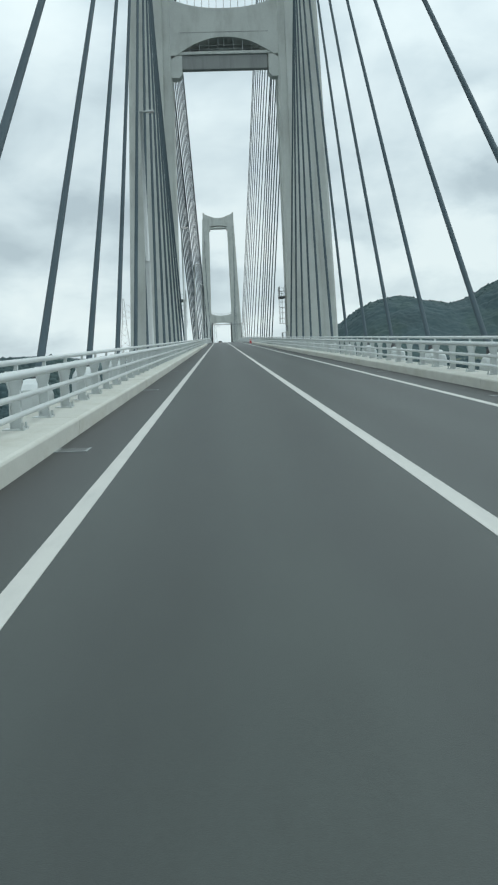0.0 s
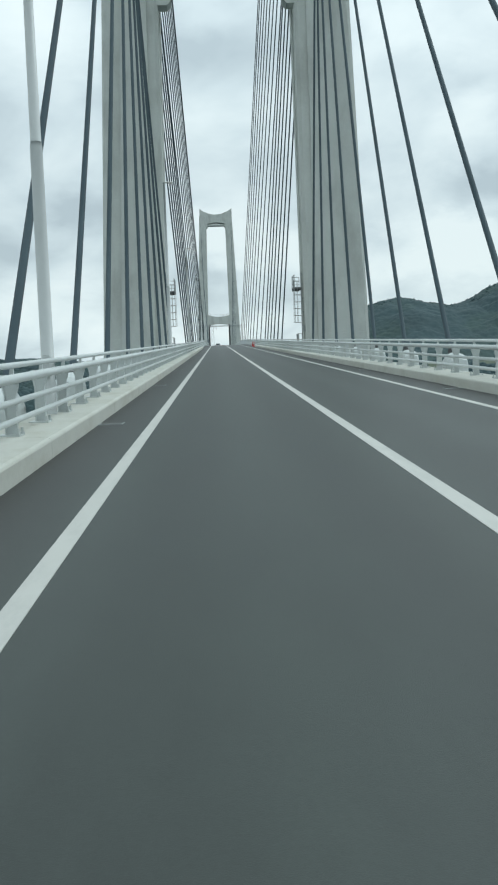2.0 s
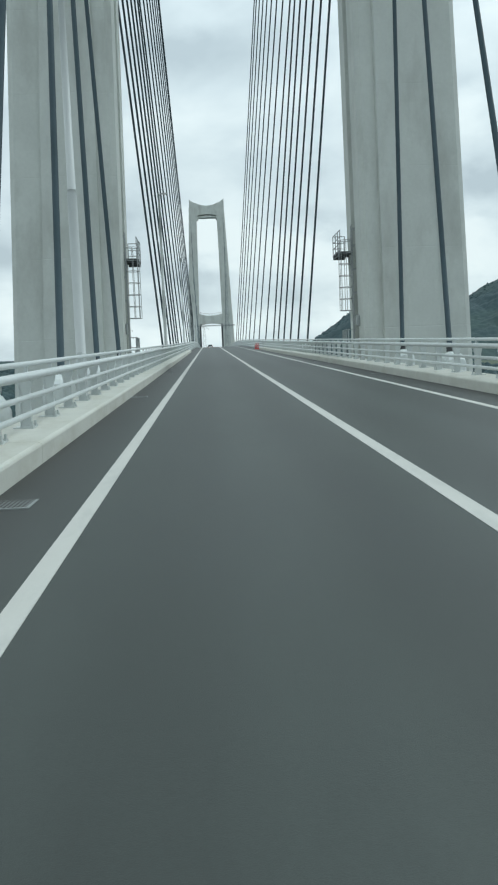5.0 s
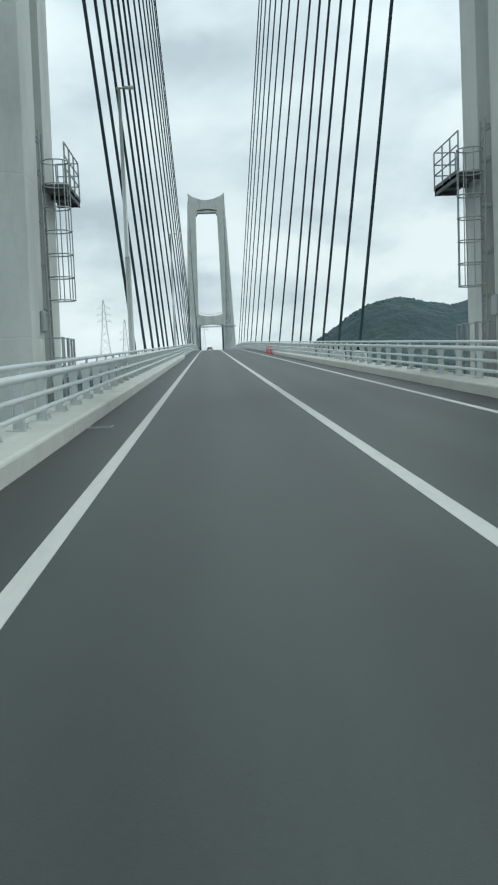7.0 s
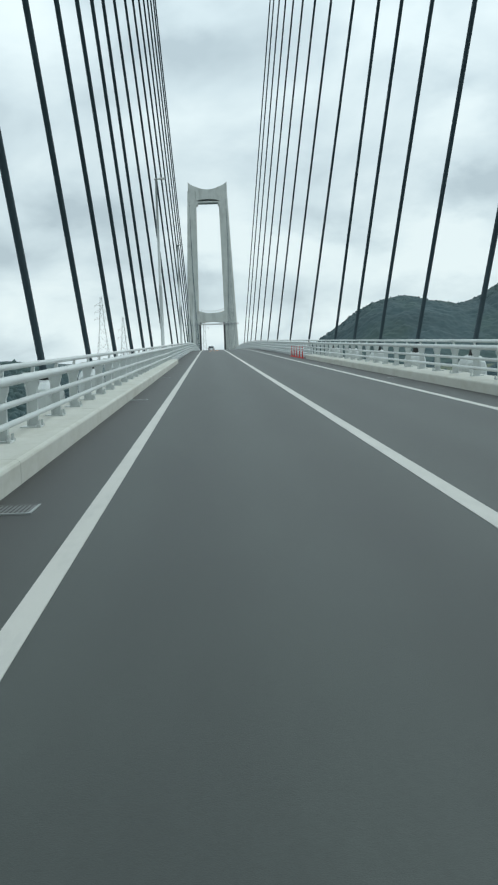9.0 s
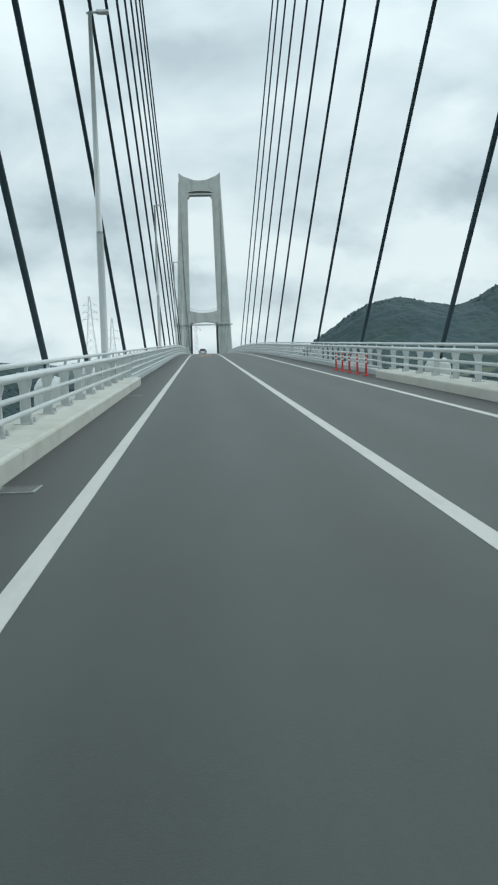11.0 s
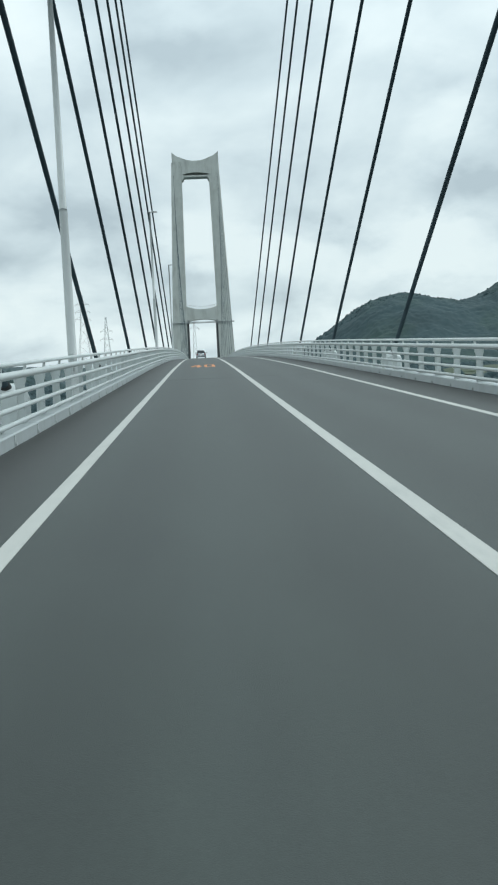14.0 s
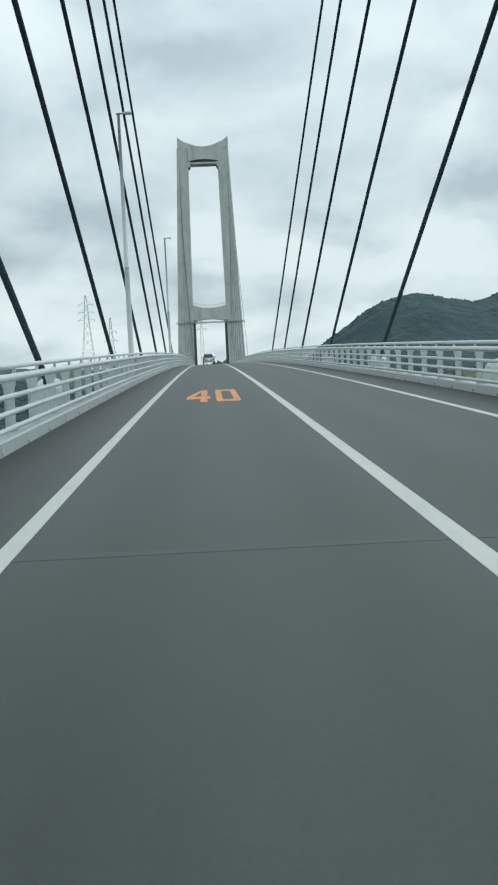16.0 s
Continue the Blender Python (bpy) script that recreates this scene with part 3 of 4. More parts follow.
for sx in (-1, 1):
    for ya, h in side_anchors + main_anchors:
        stay_cable(sx, ya, 107.5, h)
    for ya, h in far_anchors:
        stay_cable(sx, ya, FAR_Y, h, far=True)


# ---------------------------------------------------------------- ladders on the near tower
def caged_ladder(sx):
    """Caged access ladder and platform on the road side of a leg."""
    z0 = road_z(NEAR_Y)
    x, y = sx * 6.52 - 0.12, NEAR_Y - 0.1
    wall = sx * 6.68 + NEAR_X
    t = thing("caged_ladder", "galvanised caged ladder with a small railed platform on a tower leg", "ladder", group="tower ladders")
    for dy in (-0.22, 0.22):
        bm = bmesh.new()
        tube(bm, [(x, y + dy, z0 - 0.3), (x, y + dy, z0 + 7.7)], 0.03, 6)
        part("stile", bm, GALVANISED, t)
    for i in range(25):
        bm = bmesh.new()
        zz = z0 + 0.2 + 0.3 * i
        tube(bm, [(x, y - 0.22, zz), (x, y + 0.22, zz)], 0.013, 6)
        part("rung", bm, GALVANISED, t)
    for i in range(7):
        bm = bmesh.new()
        zz = z0 + 2.83 + 0.668 * i
        tube(bm, [(x - sx * (0.40 - 0.38 * math.cos(a)), y - 0.38 * math.sin(a), zz) for a in (math.pi * k / 10 for k in range(21))], 0.02, 6)
        part("cage_hoop", bm, GALVANISED, t)
    for k in (5, 7.5, 10, 12.5, 15):
        a = math.pi * k / 10
        bm = bmesh.new()
        px, py = x - sx * (0.40 - 0.38 * math.cos(a)), y - 0.38 * math.sin(a)
        tube(bm, [(px, py, z0 + 2.83), (px, py, z0 + 6.84)], 0.017, 6)
        part("cage_bar", bm, GALVANISED, t)
    for zz in (2.5, 3.8, 5.15, 6.5, 7.45):
        bm = bmesh.new()
        for dy in (-0.22, 0.22):
            box(bm, min(x, wall), max(x, wall), y + dy - 0.03, y + dy + 0.03, z0 + zz, z0 + zz + 0.08)
        box(bm, min(wall, wall - sx * 0.04), max(wall, wall - sx * 0.04), y - 0.33, y + 0.33, z0 + zz - 0.03, z0 + zz + 0.11)
        part("wall_bracket", bm, GALVANISED, t)
    # platform
    p0, p1 = y + 0.4, y + 3.2
    bm = bmesh.new()
    xa, xb = x + sx * 0.1, x - sx * 0.62
    box(bm, min(xa, xb), max(xa, xb), p0, p1, z0 + 6.20, z0 + 6.29)
    box(bm, min(xb, xb + sx * 0.03), max(xb, xb + sx * 0.03), p0, p1, z0 + 6.08, z0 + 6.40)
    for yy in (p0 + 0.1, (p0 + p1) / 2, p1 - 0.1):
        box(bm, min(xa, xb), max(xa, xb), yy - 0.04, yy + 0.04, z0 + 6.08, z0 + 6.20)
    part("platform", bm, DARK_GREY, t, "dark grating platform")
    for hh in (0.5, 0.85, 1.25):
        bm = bmesh.new()
        tube(bm, [(xa, p1, z0 + 6.25 + hh), (xb, p1, z0 + 6.25 + hh), (xb, p0, z0 + 6.25 + hh)], 0.024, 6)
        part("platform_rail", bm, GALVANISED, t)
    for xx, yy in ((xb, p0), (xb, p0 + 0.9), (xb, p0 + 1.8), (xb, p1), (xa, p1)):
        bm = bmesh.new()
        tube(bm, [(xx, yy, z0 + 6.25), (xx, yy, z0 + 7.5)], 0.026, 6)
        part("platform_post", bm, GALVANISED, t)
    gx = x - sx * 0.42
    for xx, yy in [(gx, y + d) for d in (-0.6, -0.42, 0.3, 0.45, 1.0, 1.5)] + [(gx + sx * 0.33, y - 0.6)]:
        bm = bmesh.new()
        tube(bm, [(xx, yy, z0 - 0.3), (xx, yy, z0 + 1.75)], 0.034, 6)
        part("gate_post", bm, GALVANISED, t)
    for hh in (0.6, 1.15, 1.72):
        bm = bmesh.new()
        tube(bm, [(x, y - 0.6, z0 + hh), (gx, y - 0.6, z0 + hh), (gx, y + 1.5, z0 + hh)], 0.022, 6)
        part("gate_bar", bm, GALVANISED, t)
    bm = bmesh.new()
    box(bm, min(wall, x + sx * 0.02), max(wall, x + sx * 0.02), y - 0.95, y - 0.5, z0 + 1.9, z0 + 2.5, 0.02)
    part("switch_box", bm, GALVANISED, t, "grey steel switch box")
    return t


for sx in (-1, 1):
    caged_ladder(sx)


# ---------------------------------------------------------------- kerbs
RAIL_X = 4.665
# posts stand a little under two metres apart, with small changes of step at the tower and past the kerb's end
CAST_POSTS = [18.02 + 1.907 * i + float(np.interp(i, (3, 24, 40, 43.5, 48.6, 54, 72), (-0.36, -0.20, -0.28, -0.90, -1.20, -1.39, -0.60))) for i in range(-45, 79)]
CAST_POSTS = [y for y in CAST_POSTS if y < KERB_END - 0.5]
STEEL_POSTS = [float(np.interp(i, (0, 4, 19, 27, 127), (168.96, 176.28, 203.88, 217.76, 398.5))) for i in range(127)]


def cast_kerb(sx):
    k = thing("concrete_kerb", "pale cast concrete kerb with a broad flat top", "kerb", kind="structure")
    joint = 6.95
    y = KERB_END - joint * 32
    while y < KERB_END - 0.1:
        bm = bmesh.new()
        out = [(4.26, -0.2), (4.25, 0.225), (4.262, 0.252), (4.30, 0.272), (5.15, 0.30), (5.15, -0.3)]
        out = [(sx * x, z) for x, z in out]
        if sx < 0:
            out.reverse()
        sweep(bm, out, y + 0.006, min(y + joint, KERB_END) - 0.006, 3.5)
        part("kerb_block", bm, KERB_CONCRETE, k)
        y += joint
    return k


def steel_kerb(sx):
    k = thing("steel_kerb", "pale painted steel kerb of short plates with bolted splices", "kerb", kind="structure")
    face = 4.62 if sx < 0 else 4.70
    bm = bmesh.new()
    out = [(sx * x, z) for x, z in ((4.73, -0.2), (4.73, 0.17), (5.03, 0.17), (5.03, -0.3))]
    sweep(bm, out if sx > 0 else out[::-1], KERB_END, DECK_END - 40, 4.0)
    part("backing_strip", bm, KERB_STEEL, k)
    ends = [KERB_END + 0.02] + STEEL_POSTS[::1 if sx < 0 else 3]
    ends += [ends[-1] + 6.0 * i for i in range(1, int((DECK_END - 42 - ends[-1]) / 6.0))]
    for y, next_y in zip(ends, ends[1:]):
        step = next_y - y
        bm = bmesh.new()
        rows = []
        for yy, drop in ((0.0015, 0.010), (0.02, 0.004), (0.06, 0.0), (step - 0.06, 0.0), (step - 0.02, 0.004), (step - 0.0015, 0.010)):
            out = [(face + drop * 0.25, -0.2), (face + drop * 0.25, 0.185 - drop), (face + 0.025, 0.205 - drop), (5.05, 0.205 - drop), (5.05, -0.3)]
            out = [(sx * x, y + yy, road_z(y + yy) + z) for x, z in out]
            rows.append(out if sx > 0 else out[::-1])
        loft(bm, rows)
        part("kerb_plate", bm, KERB_STEEL, k)
    return k


for sx in (-1, 1):
    cast_kerb(sx)
    steel_kerb(sx)


# ---------------------------------------------------------------- guard rails
def post_mesh(tall):
    """A plate post set across the road's line, flared at the head; the road side is towards -x, foot at z = 0."""
    bm = bmesh.new()
    z0 = 0.20 if tall else 0.285
    back = 0.10 if tall else 0.03
    # web plate: slim below, flared under the top bar
    wide = 0.125 if tall else 0.135
    rows = [(z0, back, back + wide + 0.01), (0.82, back, back + wide), (0.93, back - 0.035, back + wide + 0.025), (1.09, back - 0.05, back + wide + 0.04)]
    loft(bm, [[(a, -0.011, z), (b, -0.011, z), (b, 0.011, z), (a, 0.011, z)] for z, a, b in rows])
    # narrow flanges along both edges
    for side in (0, 1):
        loft(bm, [[(e - 0.008, -0.040, z), (e + 0.008, -0.040, z), (e + 0.008, 0.040, z), (e - 0.008, 0.040, z)] for z, e in ((r[0], r[1 + side]) for r in rows)])
    # foot plate
    box(bm, back - 0.06 + 0.06 * tall, back + 0.24, -0.135, 0.135, z0 - 0.005, z0 + 0.022)
    # brackets that hold the bars
    for zz in ((0.79, 0.550, 0.315) if tall else (0.76, 0.515)):
        box(bm, -0.03, back + 0.005, -0.03, 0.03, zz - 0.025, zz + 0.025)
    # stub for the top rail
    loft(bm, [[(0.04, -0.02, 1.07), (0.10, -0.02, 1.07), (0.10, 0.02, 1.07), (0.04, 0.02, 1.07)],
              [(0.03, -0.02, 1.21), (0.07, -0.02, 1.21), (0.07, 0.02, 1.21), (0.03, 0.02, 1.21)]])
    return finish("post", bm, WHITE_STEEL)


def bolt_mesh():
    bm = bmesh.new()
    tube(bm, [(0, 0, 0.0), (0, 0, 0.03)], 0.036, 6)
    tube(bm, [(0, 0, 0.03), (0, 0, 0.09)], 0.019, 6)
    return finish("bolt", bm, BOLT_STEEL)


def splice_mesh():
    """Splice plate on the face of the steel kerb, with a bolt head."""
    bm = bmesh.new()
    box(bm, -0.014, 0.02, -0.028, 0.028, 0.01, 0.175)
    tube(bm, [(-0.01, 0, 0.05), (-0.035, 0, 0.05)], 0.03, 6)
    return finish("splice_plate", bm, WHITE_STEEL)


POST = {False: post_mesh(False), True: post_mesh(True)}
BOLT = bolt_mesh()
SPLICE = splice_mesh()
bm = bmesh.new()
tube(bm, [(0.01, 0, 0.05), (-0.03, 0, 0.05)], 0.028, 6)
KERB_BOLT = finish("kerb_bolt", bm, GALVANISED)


def guard_rail(sx):
    g = thing("guard_rail", "pale grey painted steel bridge guard rail with flared posts", "guard rail", group="bridge guard rails")
    for y0, y1, bars in ((ROAD_START, KERB_END + 1.0, ((1.21, 0.040, 0.09), (1.05, 0.062, -0.02), (0.76, 0.042, -0.01), (0.515, 0.042, 0.01))),
                         (KERB_END + 1.0, 510.0, ((1.22, 0.040, 0.09), (1.06, 0.062, -0.02), (0.79, 0.042, -0.01), (0.550, 0.042, 0.0), (0.315, 0.042, 0.02)))):
        for h, r, off in bars:
            bm = bmesh.new()
            tube(bm, [(sx * (RAIL_X + off), y, road_z(y) + h) for y in along(y0, y1, 4.0)], r, 8)
            part("rail", bm, WHITE_STEEL, g, smooth=True)
    for y in CAST_POSTS + STEEL_POSTS:
        tall = y > KERB_END
        turn = 0 if sx > 0 else 180
        at = pose(sx * (RAIL_X + 0.04), y, road_z(y), 0, 0, turn)
        p = new("post", POST[tall])
        p.parent, p.matrix_basis = g, at
        if not tall and y > -4:
            for by in (-0.12, 0.12):
                b = new("bolt", BOLT)
                b.parent, b.matrix_basis = p, pose(-0.005, by * 0.95, 0.30)
        if tall and y < 280:
            s = new("splice_plate", SPLICE) if sx < 0 else new("kerb_bolt", KERB_BOLT)
            s.parent, s.matrix_basis = g, pose(sx * (4.62 if sx < 0 else 4.70), y, road_z(y), 0, 0, turn)
    return g


for sx in (-1, 1):
    guard_rail(sx)


# ---------------------------------------------------------------- street lamps
def street_lamp():
    t = thing("street_lamp", "slim pale grey steel street lamp with a flat head", "street lamp", group="bridge lamps")
    bm = bmesh.new()
    tube(bm, [(0, 0, -0.3), (0, 0, 4.72), (0, 0, 4.84)], [0.114, 0.104, 0.088], 14)
    part("lower_pole", bm, LAMP_PAINT, t, smooth=True)
    bm = bmesh.new()
    tube(bm, [(0, 0, 4.80), (0, 0, 11.1)], [0.092, 0.056], 14)
    part("upper_pole", bm, LAMP_PAINT, t, smooth=True)
    bm = bmesh.new()
    tube(bm, [(-0.10, 0, 11.07), (0.32, 0, 11.10)], 0.04, 8)
    part("arm", bm, LAMP_PAINT, t)
    bm = bmesh.new()
    loft(bm, [[(0.2, -0.10, 11.06), (0.2, 0.10, 11.06), (0.2, 0.08, 11.14), (0.2, -0.08, 11.14)],
              [(0.55, -0.12, 11.07), (0.55, 0.12, 11.07), (0.55, 0.10, 11.13), (0.55, -0.10, 11.13)]])
    head = part("lamp_head", bm, LAMP_PAINT, t)
    bm = bmesh.new()
    box(bm, 0.26, 0.52, -0.09, 0.09, 11.045, 11.062)
    part("lens", bm, REFLECTIVE, head, "pale glass lens")
    bm = bmesh.new()
    box(bm, -0.2, 0.2, -0.2, 0.2, -0.32, -0.28)
    part("base_plate", bm, GALVANISED, t)
    bm = bmesh.new()
    box(bm, -0.06, 0.06, -0.15, -0.10, 0.9, 1.3, 0.01)
    part("service_hatch", bm, LAMP_PAINT, t)
    return t


lamp_ys = [38.3, 78.0, 117.0, 161.8, 197.9, 241.1, 280.3]
first_lamp = street_lamp()
first_lamp.matrix_basis = pose(-4.95, lamp_ys[0], road_z(lamp_ys[0]))
for y in lamp_ys[1:]:
    copy_thing(first_lamp, pose(-4.95, y, road_z(y)))


# ---------------------------------------------------------------- red delineator posts
def delineator():
    t = thing("delineator_post", "red flexible plastic delineator post with two pale bands", "delineator", group="delineators by the kerb end")
    bm = bmesh.new()
    tube(bm, [(0, 0, 0.0), (0, 0, 0.035), (0, 0, 0.06)], [0.125, 0.12, 0.06], 16)
    part("base", bm, RED_PLASTIC, t)
    bm = bmesh.new()
    tube(bm, [(0, 0, 0.05), (0, 0, 0.12), (0, 0, 0.74), (0, 0, 0.79), (0, 0, 0.80)], [0.05, 0.042, 0.040, 0.038, 0.02], 14)
    part("stem", bm, RED_PLASTIC, t, smooth=False)
    for z in (0.50, 0.64):
        bm = bmesh.new()
        tube(bm, [(0, 0, z), (0, 0, z + 0.075)], 0.0435, 14)
        part("reflective_band", bm, REFLECTIVE, t, "pale reflective band")
    return t


first_del = delineator()
for i, (y, x) in enumerate(((168.07, 4.17), (169.84, 4.16), (171.6, 4.14), (173.3, 4.12), (175.1, 4.12))):
    if i == 0:
        first_del.matrix_basis = pose(x, y, road_z(y))
    else:
        copy_thing(first_del, pose(x, y, road_z(y), 0.8 * (i % 2), -0.7 * (i % 3), 20 * i))


# ---------------------------------------------------------------- drain gratings
def drain_grate():
    t = thing("drain_grate", "galvanised steel drain grating let into the asphalt by the kerb", "drain grate", group="road drains")
    bm = bmesh.new()
    for x0, x1, y0, y1 in ((-0.22, 0.22, -0.26, -0.23), (-0.22, 0.22, 0.23, 0.26), (-0.22, -0.19, -0.23, 0.23), (0.19, 0.22, -0.23, 0.23)):
        box(bm, x0, x1, y0, y1, -0.04, 0.006)
    part("frame", bm, GALVANISED, t)
    for i in range(9):
        bm = bmesh.new()
        x = -0.17 + 0.34 * i / 8
        box(bm, x - 0.011, x + 0.011, -0.23, 0.23, -0.03, 0.005)
        part("bar", bm, GRATE_STEEL, t)
    # black slab close under the bars paints the shade inside the drain
    bm = bmesh.new()
    box(bm, -0.19, 0.19, -0.23, 0.23, -0.04, 0.0015)
    part("sump", bm, RUBBER_BLACK, t, "black slab under the bars for the shade of the open drain")
    return t


first_drain = drain_grate()
drains = [(-4.03, y) for y in (11.8, 25.3, 39.2, 52.4, 66.6, 82.0, 98.9, 116.6, 131.2, 144.4, 160.2)] + [(4.03, y) for y in (18.5, 32.0, 45.8, 59.5, 74.3, 90.4, 107.7, 123.9, 137.8, 150.9)]
for i, (x, y) in enumerate(drains):
    if i == 0:
        first_drain.matrix_basis = pose(x, y, road_z(y))
    else:
        copy_thing(first_drain, pose(x, y, road_z(y)))


# ---------------------------------------------------------------- speed number and joint in the road
def speed_number(x0, x1, y0, y1):
    """The figures 4 and 0, painted long and square for drivers; units run 0 to 1 across and along."""
    bm = bmesh.new()

    def patch(pts):
        n = 4
        for i in range(n):
            a, b = i / n, (i + 1) / n
            (p, q), (r, s) = pts[:2], pts[2:]
            quad = [(p[0] + (s[0] - p[0]) * a, p[1] + (s[1] - p[1]) * a), (q[0] + (r[0] - q[0]) * a, q[1] + (r[1] - q[1]) * a),
                    (q[0] + (r[0] - q[0]) * b, q[1] + (r[1] - q[1]) * b), (p[0] + (s[0] - p[0]) * b, p[1] + (s[1] - p[1]) * b)]
            vs = []
            for u, v in quad:
                y = y0 + v * (y1 - y0)
                vs.append(bm.verts.new((x0 + u * (x1 - x0), y, road_z(y) + 0.006)))
            bm.faces.new(vs)

    # 4: upright, bar and slanting stroke
    patch([(0.27, 0.0), (0.395, 0.0), (0.395, 1.0), (0.27, 1.0)])
    patch([(0.0, 0.22), (0.27, 0.22), (0.27, 0.42), (0.0, 0.42)])
    patch([(0.395, 0.22), (0.45, 0.22), (0.45, 0.42), (0.395, 0.42)])
    patch([(0.0, 0.42), (0.13, 0.42), (0.27, 0.82), (0.27, 1.0)])
    # 0: two uprights and two bars
    patch([(0.56, 0.06), (0.68, 0.06), (0.68, 0.94), (0.56, 0.94)])
    patch([(0.88, 0.06), (1.0, 0.06), (1.0, 0.94), (0.88, 0.94)])
    patch([(0.60, 0.0), (0.96, 0.0), (1.0, 0.06), (0.56, 0.06)])
    patch([(0.68, 0.06), (0.88, 0.06), (0.88, 0.14), (0.68, 0.14)])
    patch([(0.68, 0.86), (0.88, 0.86), (0.88, 0.94), (0.68, 0.94)])
    patch([(0.56, 0.94), (1.0, 0.94), (0.96, 1.0), (0.60, 1.0)])
    return tagged(part("speed_number", bm, ORANGE_PAINT), "worn orange speed number 40 painted on the asphalt", "road marking", kind="structure")


speed_number(-2.36, -0.94, 225.7, 231.5)
JOINT = material("joint_sealant", (0.039, 0.047, 0.043), rough=0.52, vary=0.2, scale=3)
bm = bmesh.new()
sweep(bm, [(-4.69, 0.0), (4.69, 0.0), (4.69, 0.002), (-4.69, 0.002)], 209.98, 210.11, 0.13)
tagged(part("pavement_joint", bm, JOINT), "grey sealed joint across the asphalt", "road joint", kind="structure")


# ---------------------------------------------------------------- car ahead
def car():
    t = thing("car", "small silver hatchback driving away in the lane", "car")
    bm = bmesh.new()
    side = [(-1.95, 0.30), (-2.0, 0.55), (-1.95, 0.85), (-1.75, 0.93), (1.0, 0.95), (1.85, 0.78), (1.98, 0.5), (1.9, 0.28)]
    loft(bm, [[(x, y, z) for y, z in side] for x in (-0.82, 0.82)])
    bmesh.ops.bevel(bm, geom=list(bm.edges), offset=0.05, segments=2, affect="EDGES")
    body = part("body", bm, CAR_SILVER, t, smooth=True)
    bm = bmesh.new()
    low, high = [(-1.78, 0.93), (1.05, 0.95)], [(-1.45, 1.47), (0.25, 1.49)]
    loft(bm, [[(-0.76, low[0][0], low[0][1]), (0.76, low[0][0], low[0][1]), (0.76, low[1][0], low[1][1]), (-0.76, low[1][0], low[1][1])],
              [(-0.60, high[0][0], high[0][1]), (0.60, high[0][0], high[0][1]), (0.60, high[1][0], high[1][1]), (-0.60, high[1][0], high[1][1])]])
    bmesh.ops.bevel(bm, geom=list(bm.edges), offset=0.05, segments=2, affect="EDGES")
    part("cabin", bm, CAR_SILVER, t, smooth=True)
    bm = bmesh.new()
    loft(bm, [[(-0.62, -1.765, 1.0), (0.62, -1.765, 1.0), (0.62, -1.74, 1.0), (-0.62, -1.74, 1.0)],
              [(-0.52, -1.535, 1.38), (0.52, -1.535, 1.38), (0.52, -1.51, 1.38), (-0.52, -1.51, 1.38)]])
    part("rear_window", bm, CAR_GLASS, t, "dark tinted rear window")
    for sx in (-1, 1):
        bm = bmesh.new()
        box(bm, sx * 0.66 - 0.10, sx * 0.66 + 0.10, -2.01, -1.93, 0.62, 0.88, 0.02)
        part("tail_light", bm, TAIL_RED, t)
        bm = bmesh.new()
        box(bm, sx * 0.93 - 0.09, sx * 0.93 + 0.09, 0.5, 0.6, 0.95, 1.08, 0.02)
        part("mirror", bm, CAR_SILVER, t)
        for y in (-1.25, 1.25):
            bm = bmesh.new()
            tube(bm, [(sx * 0.62, y, 0.31), (sx * 0.83, y, 0.31)], 0.31, 18)
            w = part("wheel", bm, RUBBER_BLACK, t, "black rubber tyre")
            bm = bmesh.new()
            tube(bm, [(sx * 0.825, y, 0.31), (sx * 0.845, y, 0.31)], 0.19, 14)
            part("rim", bm, GALVANISED, w)
    bm = bmesh.new()
    box(bm, -0.80, 0.80, -2.04, -1.9, 0.30, 0.52, 0.03)
    bumper = part("bumper", bm, CAR_SILVER, t)
    bm = bmesh.new()
    box(bm, -0.17, 0.17, -2.055, -2.04, 0.56, 0.72)
    part("plate", bm, REFLECTIVE, bumper, "plain white plate")
    return t


car().matrix_basis = pose(-1.6, 325.0, road_z(325.0) + 0.006)


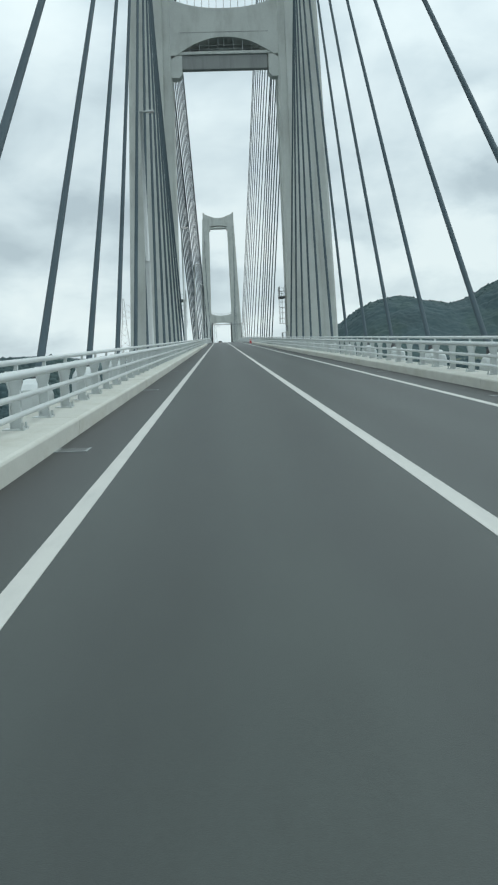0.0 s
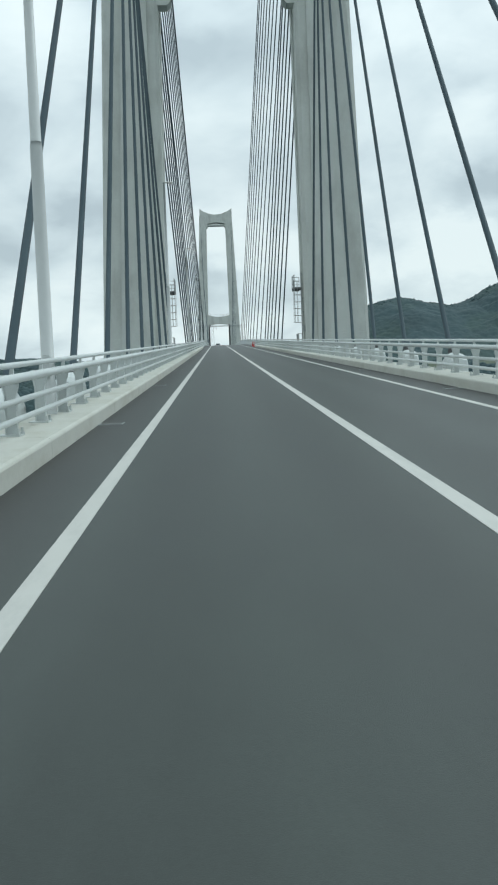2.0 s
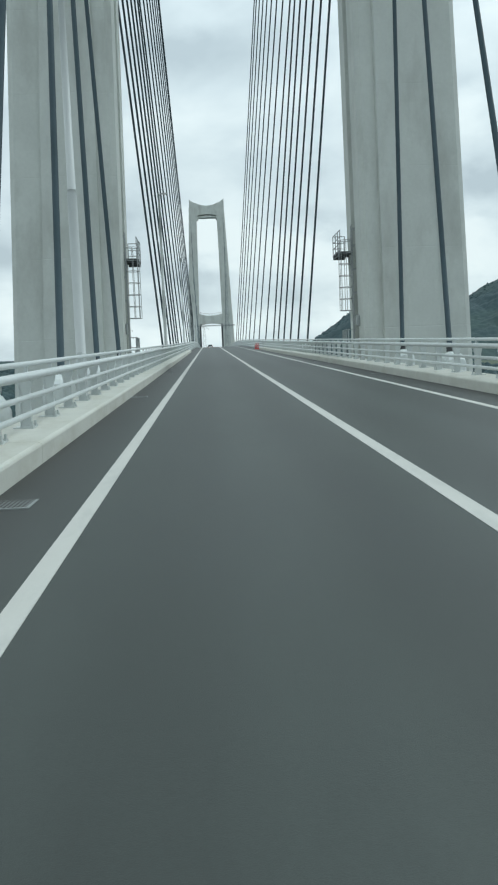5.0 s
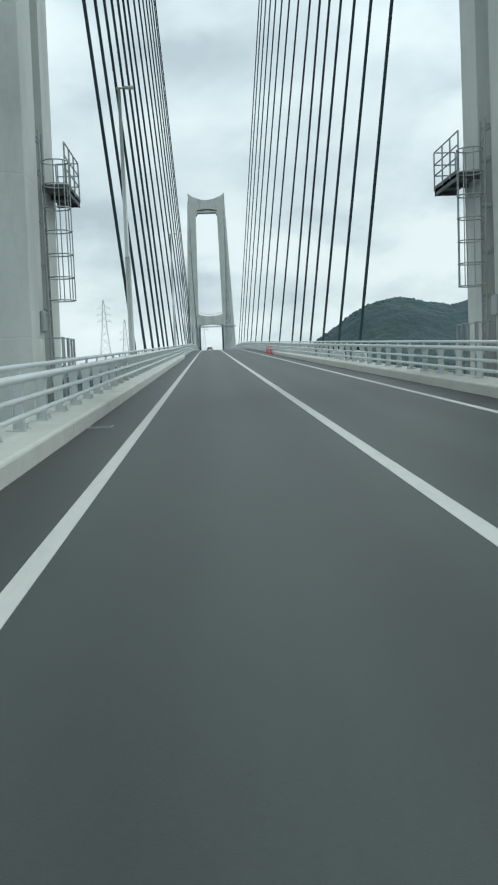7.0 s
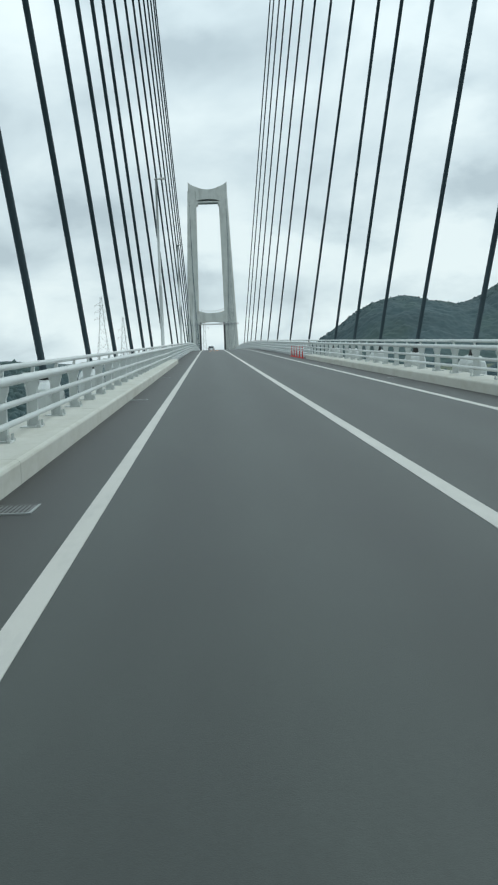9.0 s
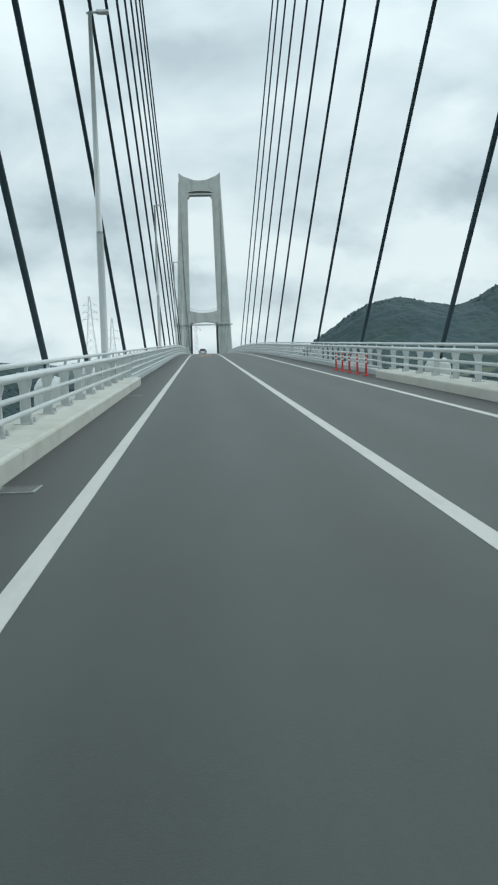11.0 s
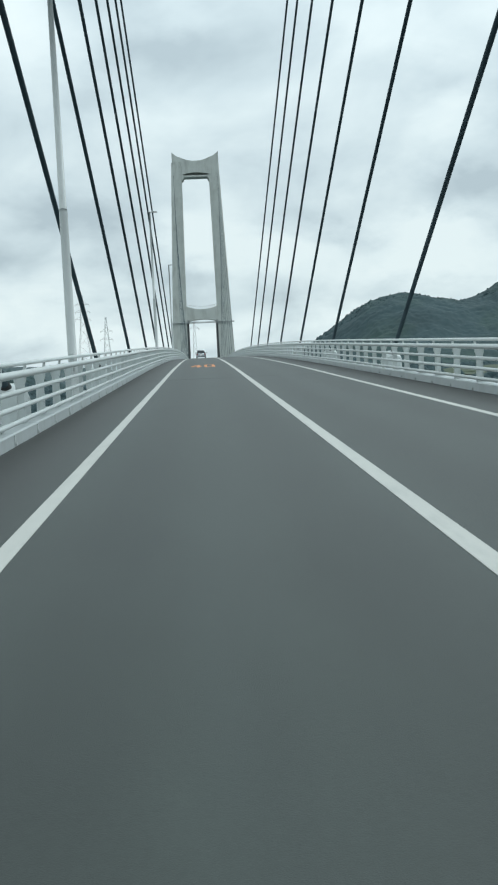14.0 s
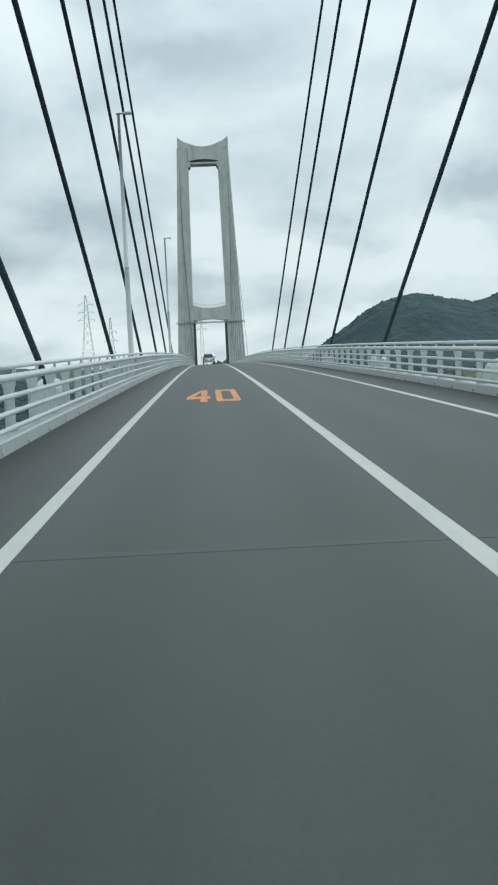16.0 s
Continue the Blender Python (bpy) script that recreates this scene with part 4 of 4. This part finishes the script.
# ---------------------------------------------------------------- power pylons
def pylon(x, y, z0, height, arms, spread=0.10):
    t = thing("power_pylon", "distant grey lattice power pylon", "pylon", group="power pylons")
    w0, w1 = height * spread, height * min(0.02, spread * 0.35)
    waist = 0.62

    def half(u):
        return w0 + (w1 * 1.6 - w0) * u / waist if u < waist else w1 * 1.6 + (w1 * 0.4 - w1 * 1.6) * (u - waist) / (1 - waist)

    lv = [i / 11 for i in range(12)]
    for sx in (-1, 1):
        for sy in (-1, 1):
            bm = bmesh.new()
            tube(bm, [(x + sx * half(u), y + sy * half(u), z0 + u * height) for u in lv], 0.13, 5)
            part("leg", bm, PYLON_STEEL, t)
    bm = bmesh.new()
    for u, v in zip(lv, lv[1:]):
        a, b = half(u), half(v)
        for f in ((1, 0), (0, 1)):
            for s in (-1, 1):
                for d in (-1, 1):
                    p = (x + (d * a if f[0] else s * a), y + (s * a if f[0] else d * a), z0 + u * height)
                    q = (x + (-d * b if f[0] else s * b), y + (s * b if f[0] else -d * b), z0 + v * height)
                    tube(bm, [p, q], 0.055, 4)
    part("bracing", bm, PYLON_STEEL, t)
    for u in arms:
        for s in (-1, 1):
            bm = bmesh.new()
            zz = z0 + u * height
            reach = height * 0.06
            tip = (x + s * (half(u) + reach), y, zz)
            for sy in (-1, 1):
                tube(bm, [(x + s * half(u), y + sy * half(u), zz), tip], 0.10, 4)
            tube(bm, [(x + s * half(u), y, zz + height * 0.03), tip], 0.10, 4)
            part("cross_arm", bm, PYLON_STEEL, t)
            bm = bmesh.new()
            tube(bm, [tip, (tip[0], tip[1], zz - 1.8)], 0.16, 6)
            part("insulator", bm, PYLON_STEEL, t)
    return t


pylon(-109, 1000, -12, 86, (0.74, 0.82, 0.90))
pylon(-88, 1000, -12, 65, (0.68, 0.80))
pylon(-6, 1000, -10, 60, (0.82, 0.92), 0.04)


# ---------------------------------------------------------------- woods
def wood(name, n, x0, x1, y0, y1, size, relief, test, label):
    rnd = random.Random(hash_of(name))
    verts, faces = [], []
    # a crown as a low dome: foot ring, shoulder ring and tip
    turns = [2 * math.pi * i / 5 for i in range(5)]
    shape = [Vector((math.cos(a), math.sin(a), -0.5)) for a in turns] + [Vector((0.72 * math.cos(a + 0.6), 0.72 * math.sin(a + 0.6), 0.55)) for a in turns] + [Vector((0, 0, 1))]
    tris = [t for i in range(5) for t in ((i, (i + 1) % 5, 5 + i), ((i + 1) % 5, 5 + (i + 1) % 5, 5 + i), (5 + i, 5 + (i + 1) % 5, 10))]
    count = 0
    while count < n:
        x, y = rnd.uniform(x0, x1), rnd.uniform(y0, y1)
        z = land_z(x, y)
        count += 1
        if z < SEA + 1.5 or not test(x, y, z):
            continue
        for _ in range(2):
            r = size * rnd.uniform(0.6, 1.25)
            ox, oy, oz = x + rnd.uniform(-1, 1) * size, y + rnd.uniform(-1, 1) * size, z + rnd.uniform(-0.25, 0.15) * size
            off, tall = len(verts), 2.1 if rnd.random() < 0.10 else 1.0
            for c in shape:
                k = rnd.uniform(0.8, 1.4)
                verts.append((ox + c.x * r * k * 1.15, oy + c.y * r * k, oz + c.z * r * k * relief * tall))
            faces += [[i + off for i in t] for t in tris]
    me = bpy.data.meshes.new(name)
    me.from_pydata(verts, [], faces)
    me.materials.append(HAZED_FOREST)
    me.shade_smooth()
    return tagged(new(name, me), label, "woods", kind="stuff")


def hash_of(name):
    return sum(ord(c) * (i + 1) for i, c in enumerate(name))


def canopy(x0, x1, y0, y1, step):
    """The closed roof of leaves over the mountain: rounded crowns of many sizes, run together."""
    nx, ny = round((x1 - x0) / step), round((y1 - y0) / step)
    verts, faces = [], []
    for j in range(ny + 1):
        for i in range(nx + 1):
            x, y = x0 + (x1 - x0) * i / nx, y0 + (y1 - y0) * j / ny
            x += 0.4 * step * noise.noise(Vector((x * 0.9, y * 0.9, 2.0)))
            d = noise.voronoi(Vector((x * 0.15, y * 0.15, 0.0)))[0]
            e = noise.voronoi(Vector((x * 0.38, y * 0.38, 5.0)))[0]
            big = 1.0 + 0.8 * noise.noise(Vector((x * 0.05, y * 0.05, 9.0)))
            z = land_z(x, y) + 2.2 * big * (1 - min(1.0, d[0]) ** 2) + 1.2 * (1 - min(1.0, e[0]) ** 2) + 0.5 * noise.noise(Vector((x * 0.7, y * 0.7, 3.0)))
            verts.append((x, y, z))
    for j in range(ny):
        for i in range(nx):
            k = j * (nx + 1) + i
            faces.append((k, k + 1, k + nx + 2, k + nx + 1))
    me = bpy.data.meshes.new("mountain_forest")
    me.from_pydata(verts, [], faces)
    me.materials.append(HAZED_FOREST)
    me.shade_smooth()
    return tagged(new("mountain_forest", me), "dense dark green forest covering the mountain", "woods", kind="stuff")


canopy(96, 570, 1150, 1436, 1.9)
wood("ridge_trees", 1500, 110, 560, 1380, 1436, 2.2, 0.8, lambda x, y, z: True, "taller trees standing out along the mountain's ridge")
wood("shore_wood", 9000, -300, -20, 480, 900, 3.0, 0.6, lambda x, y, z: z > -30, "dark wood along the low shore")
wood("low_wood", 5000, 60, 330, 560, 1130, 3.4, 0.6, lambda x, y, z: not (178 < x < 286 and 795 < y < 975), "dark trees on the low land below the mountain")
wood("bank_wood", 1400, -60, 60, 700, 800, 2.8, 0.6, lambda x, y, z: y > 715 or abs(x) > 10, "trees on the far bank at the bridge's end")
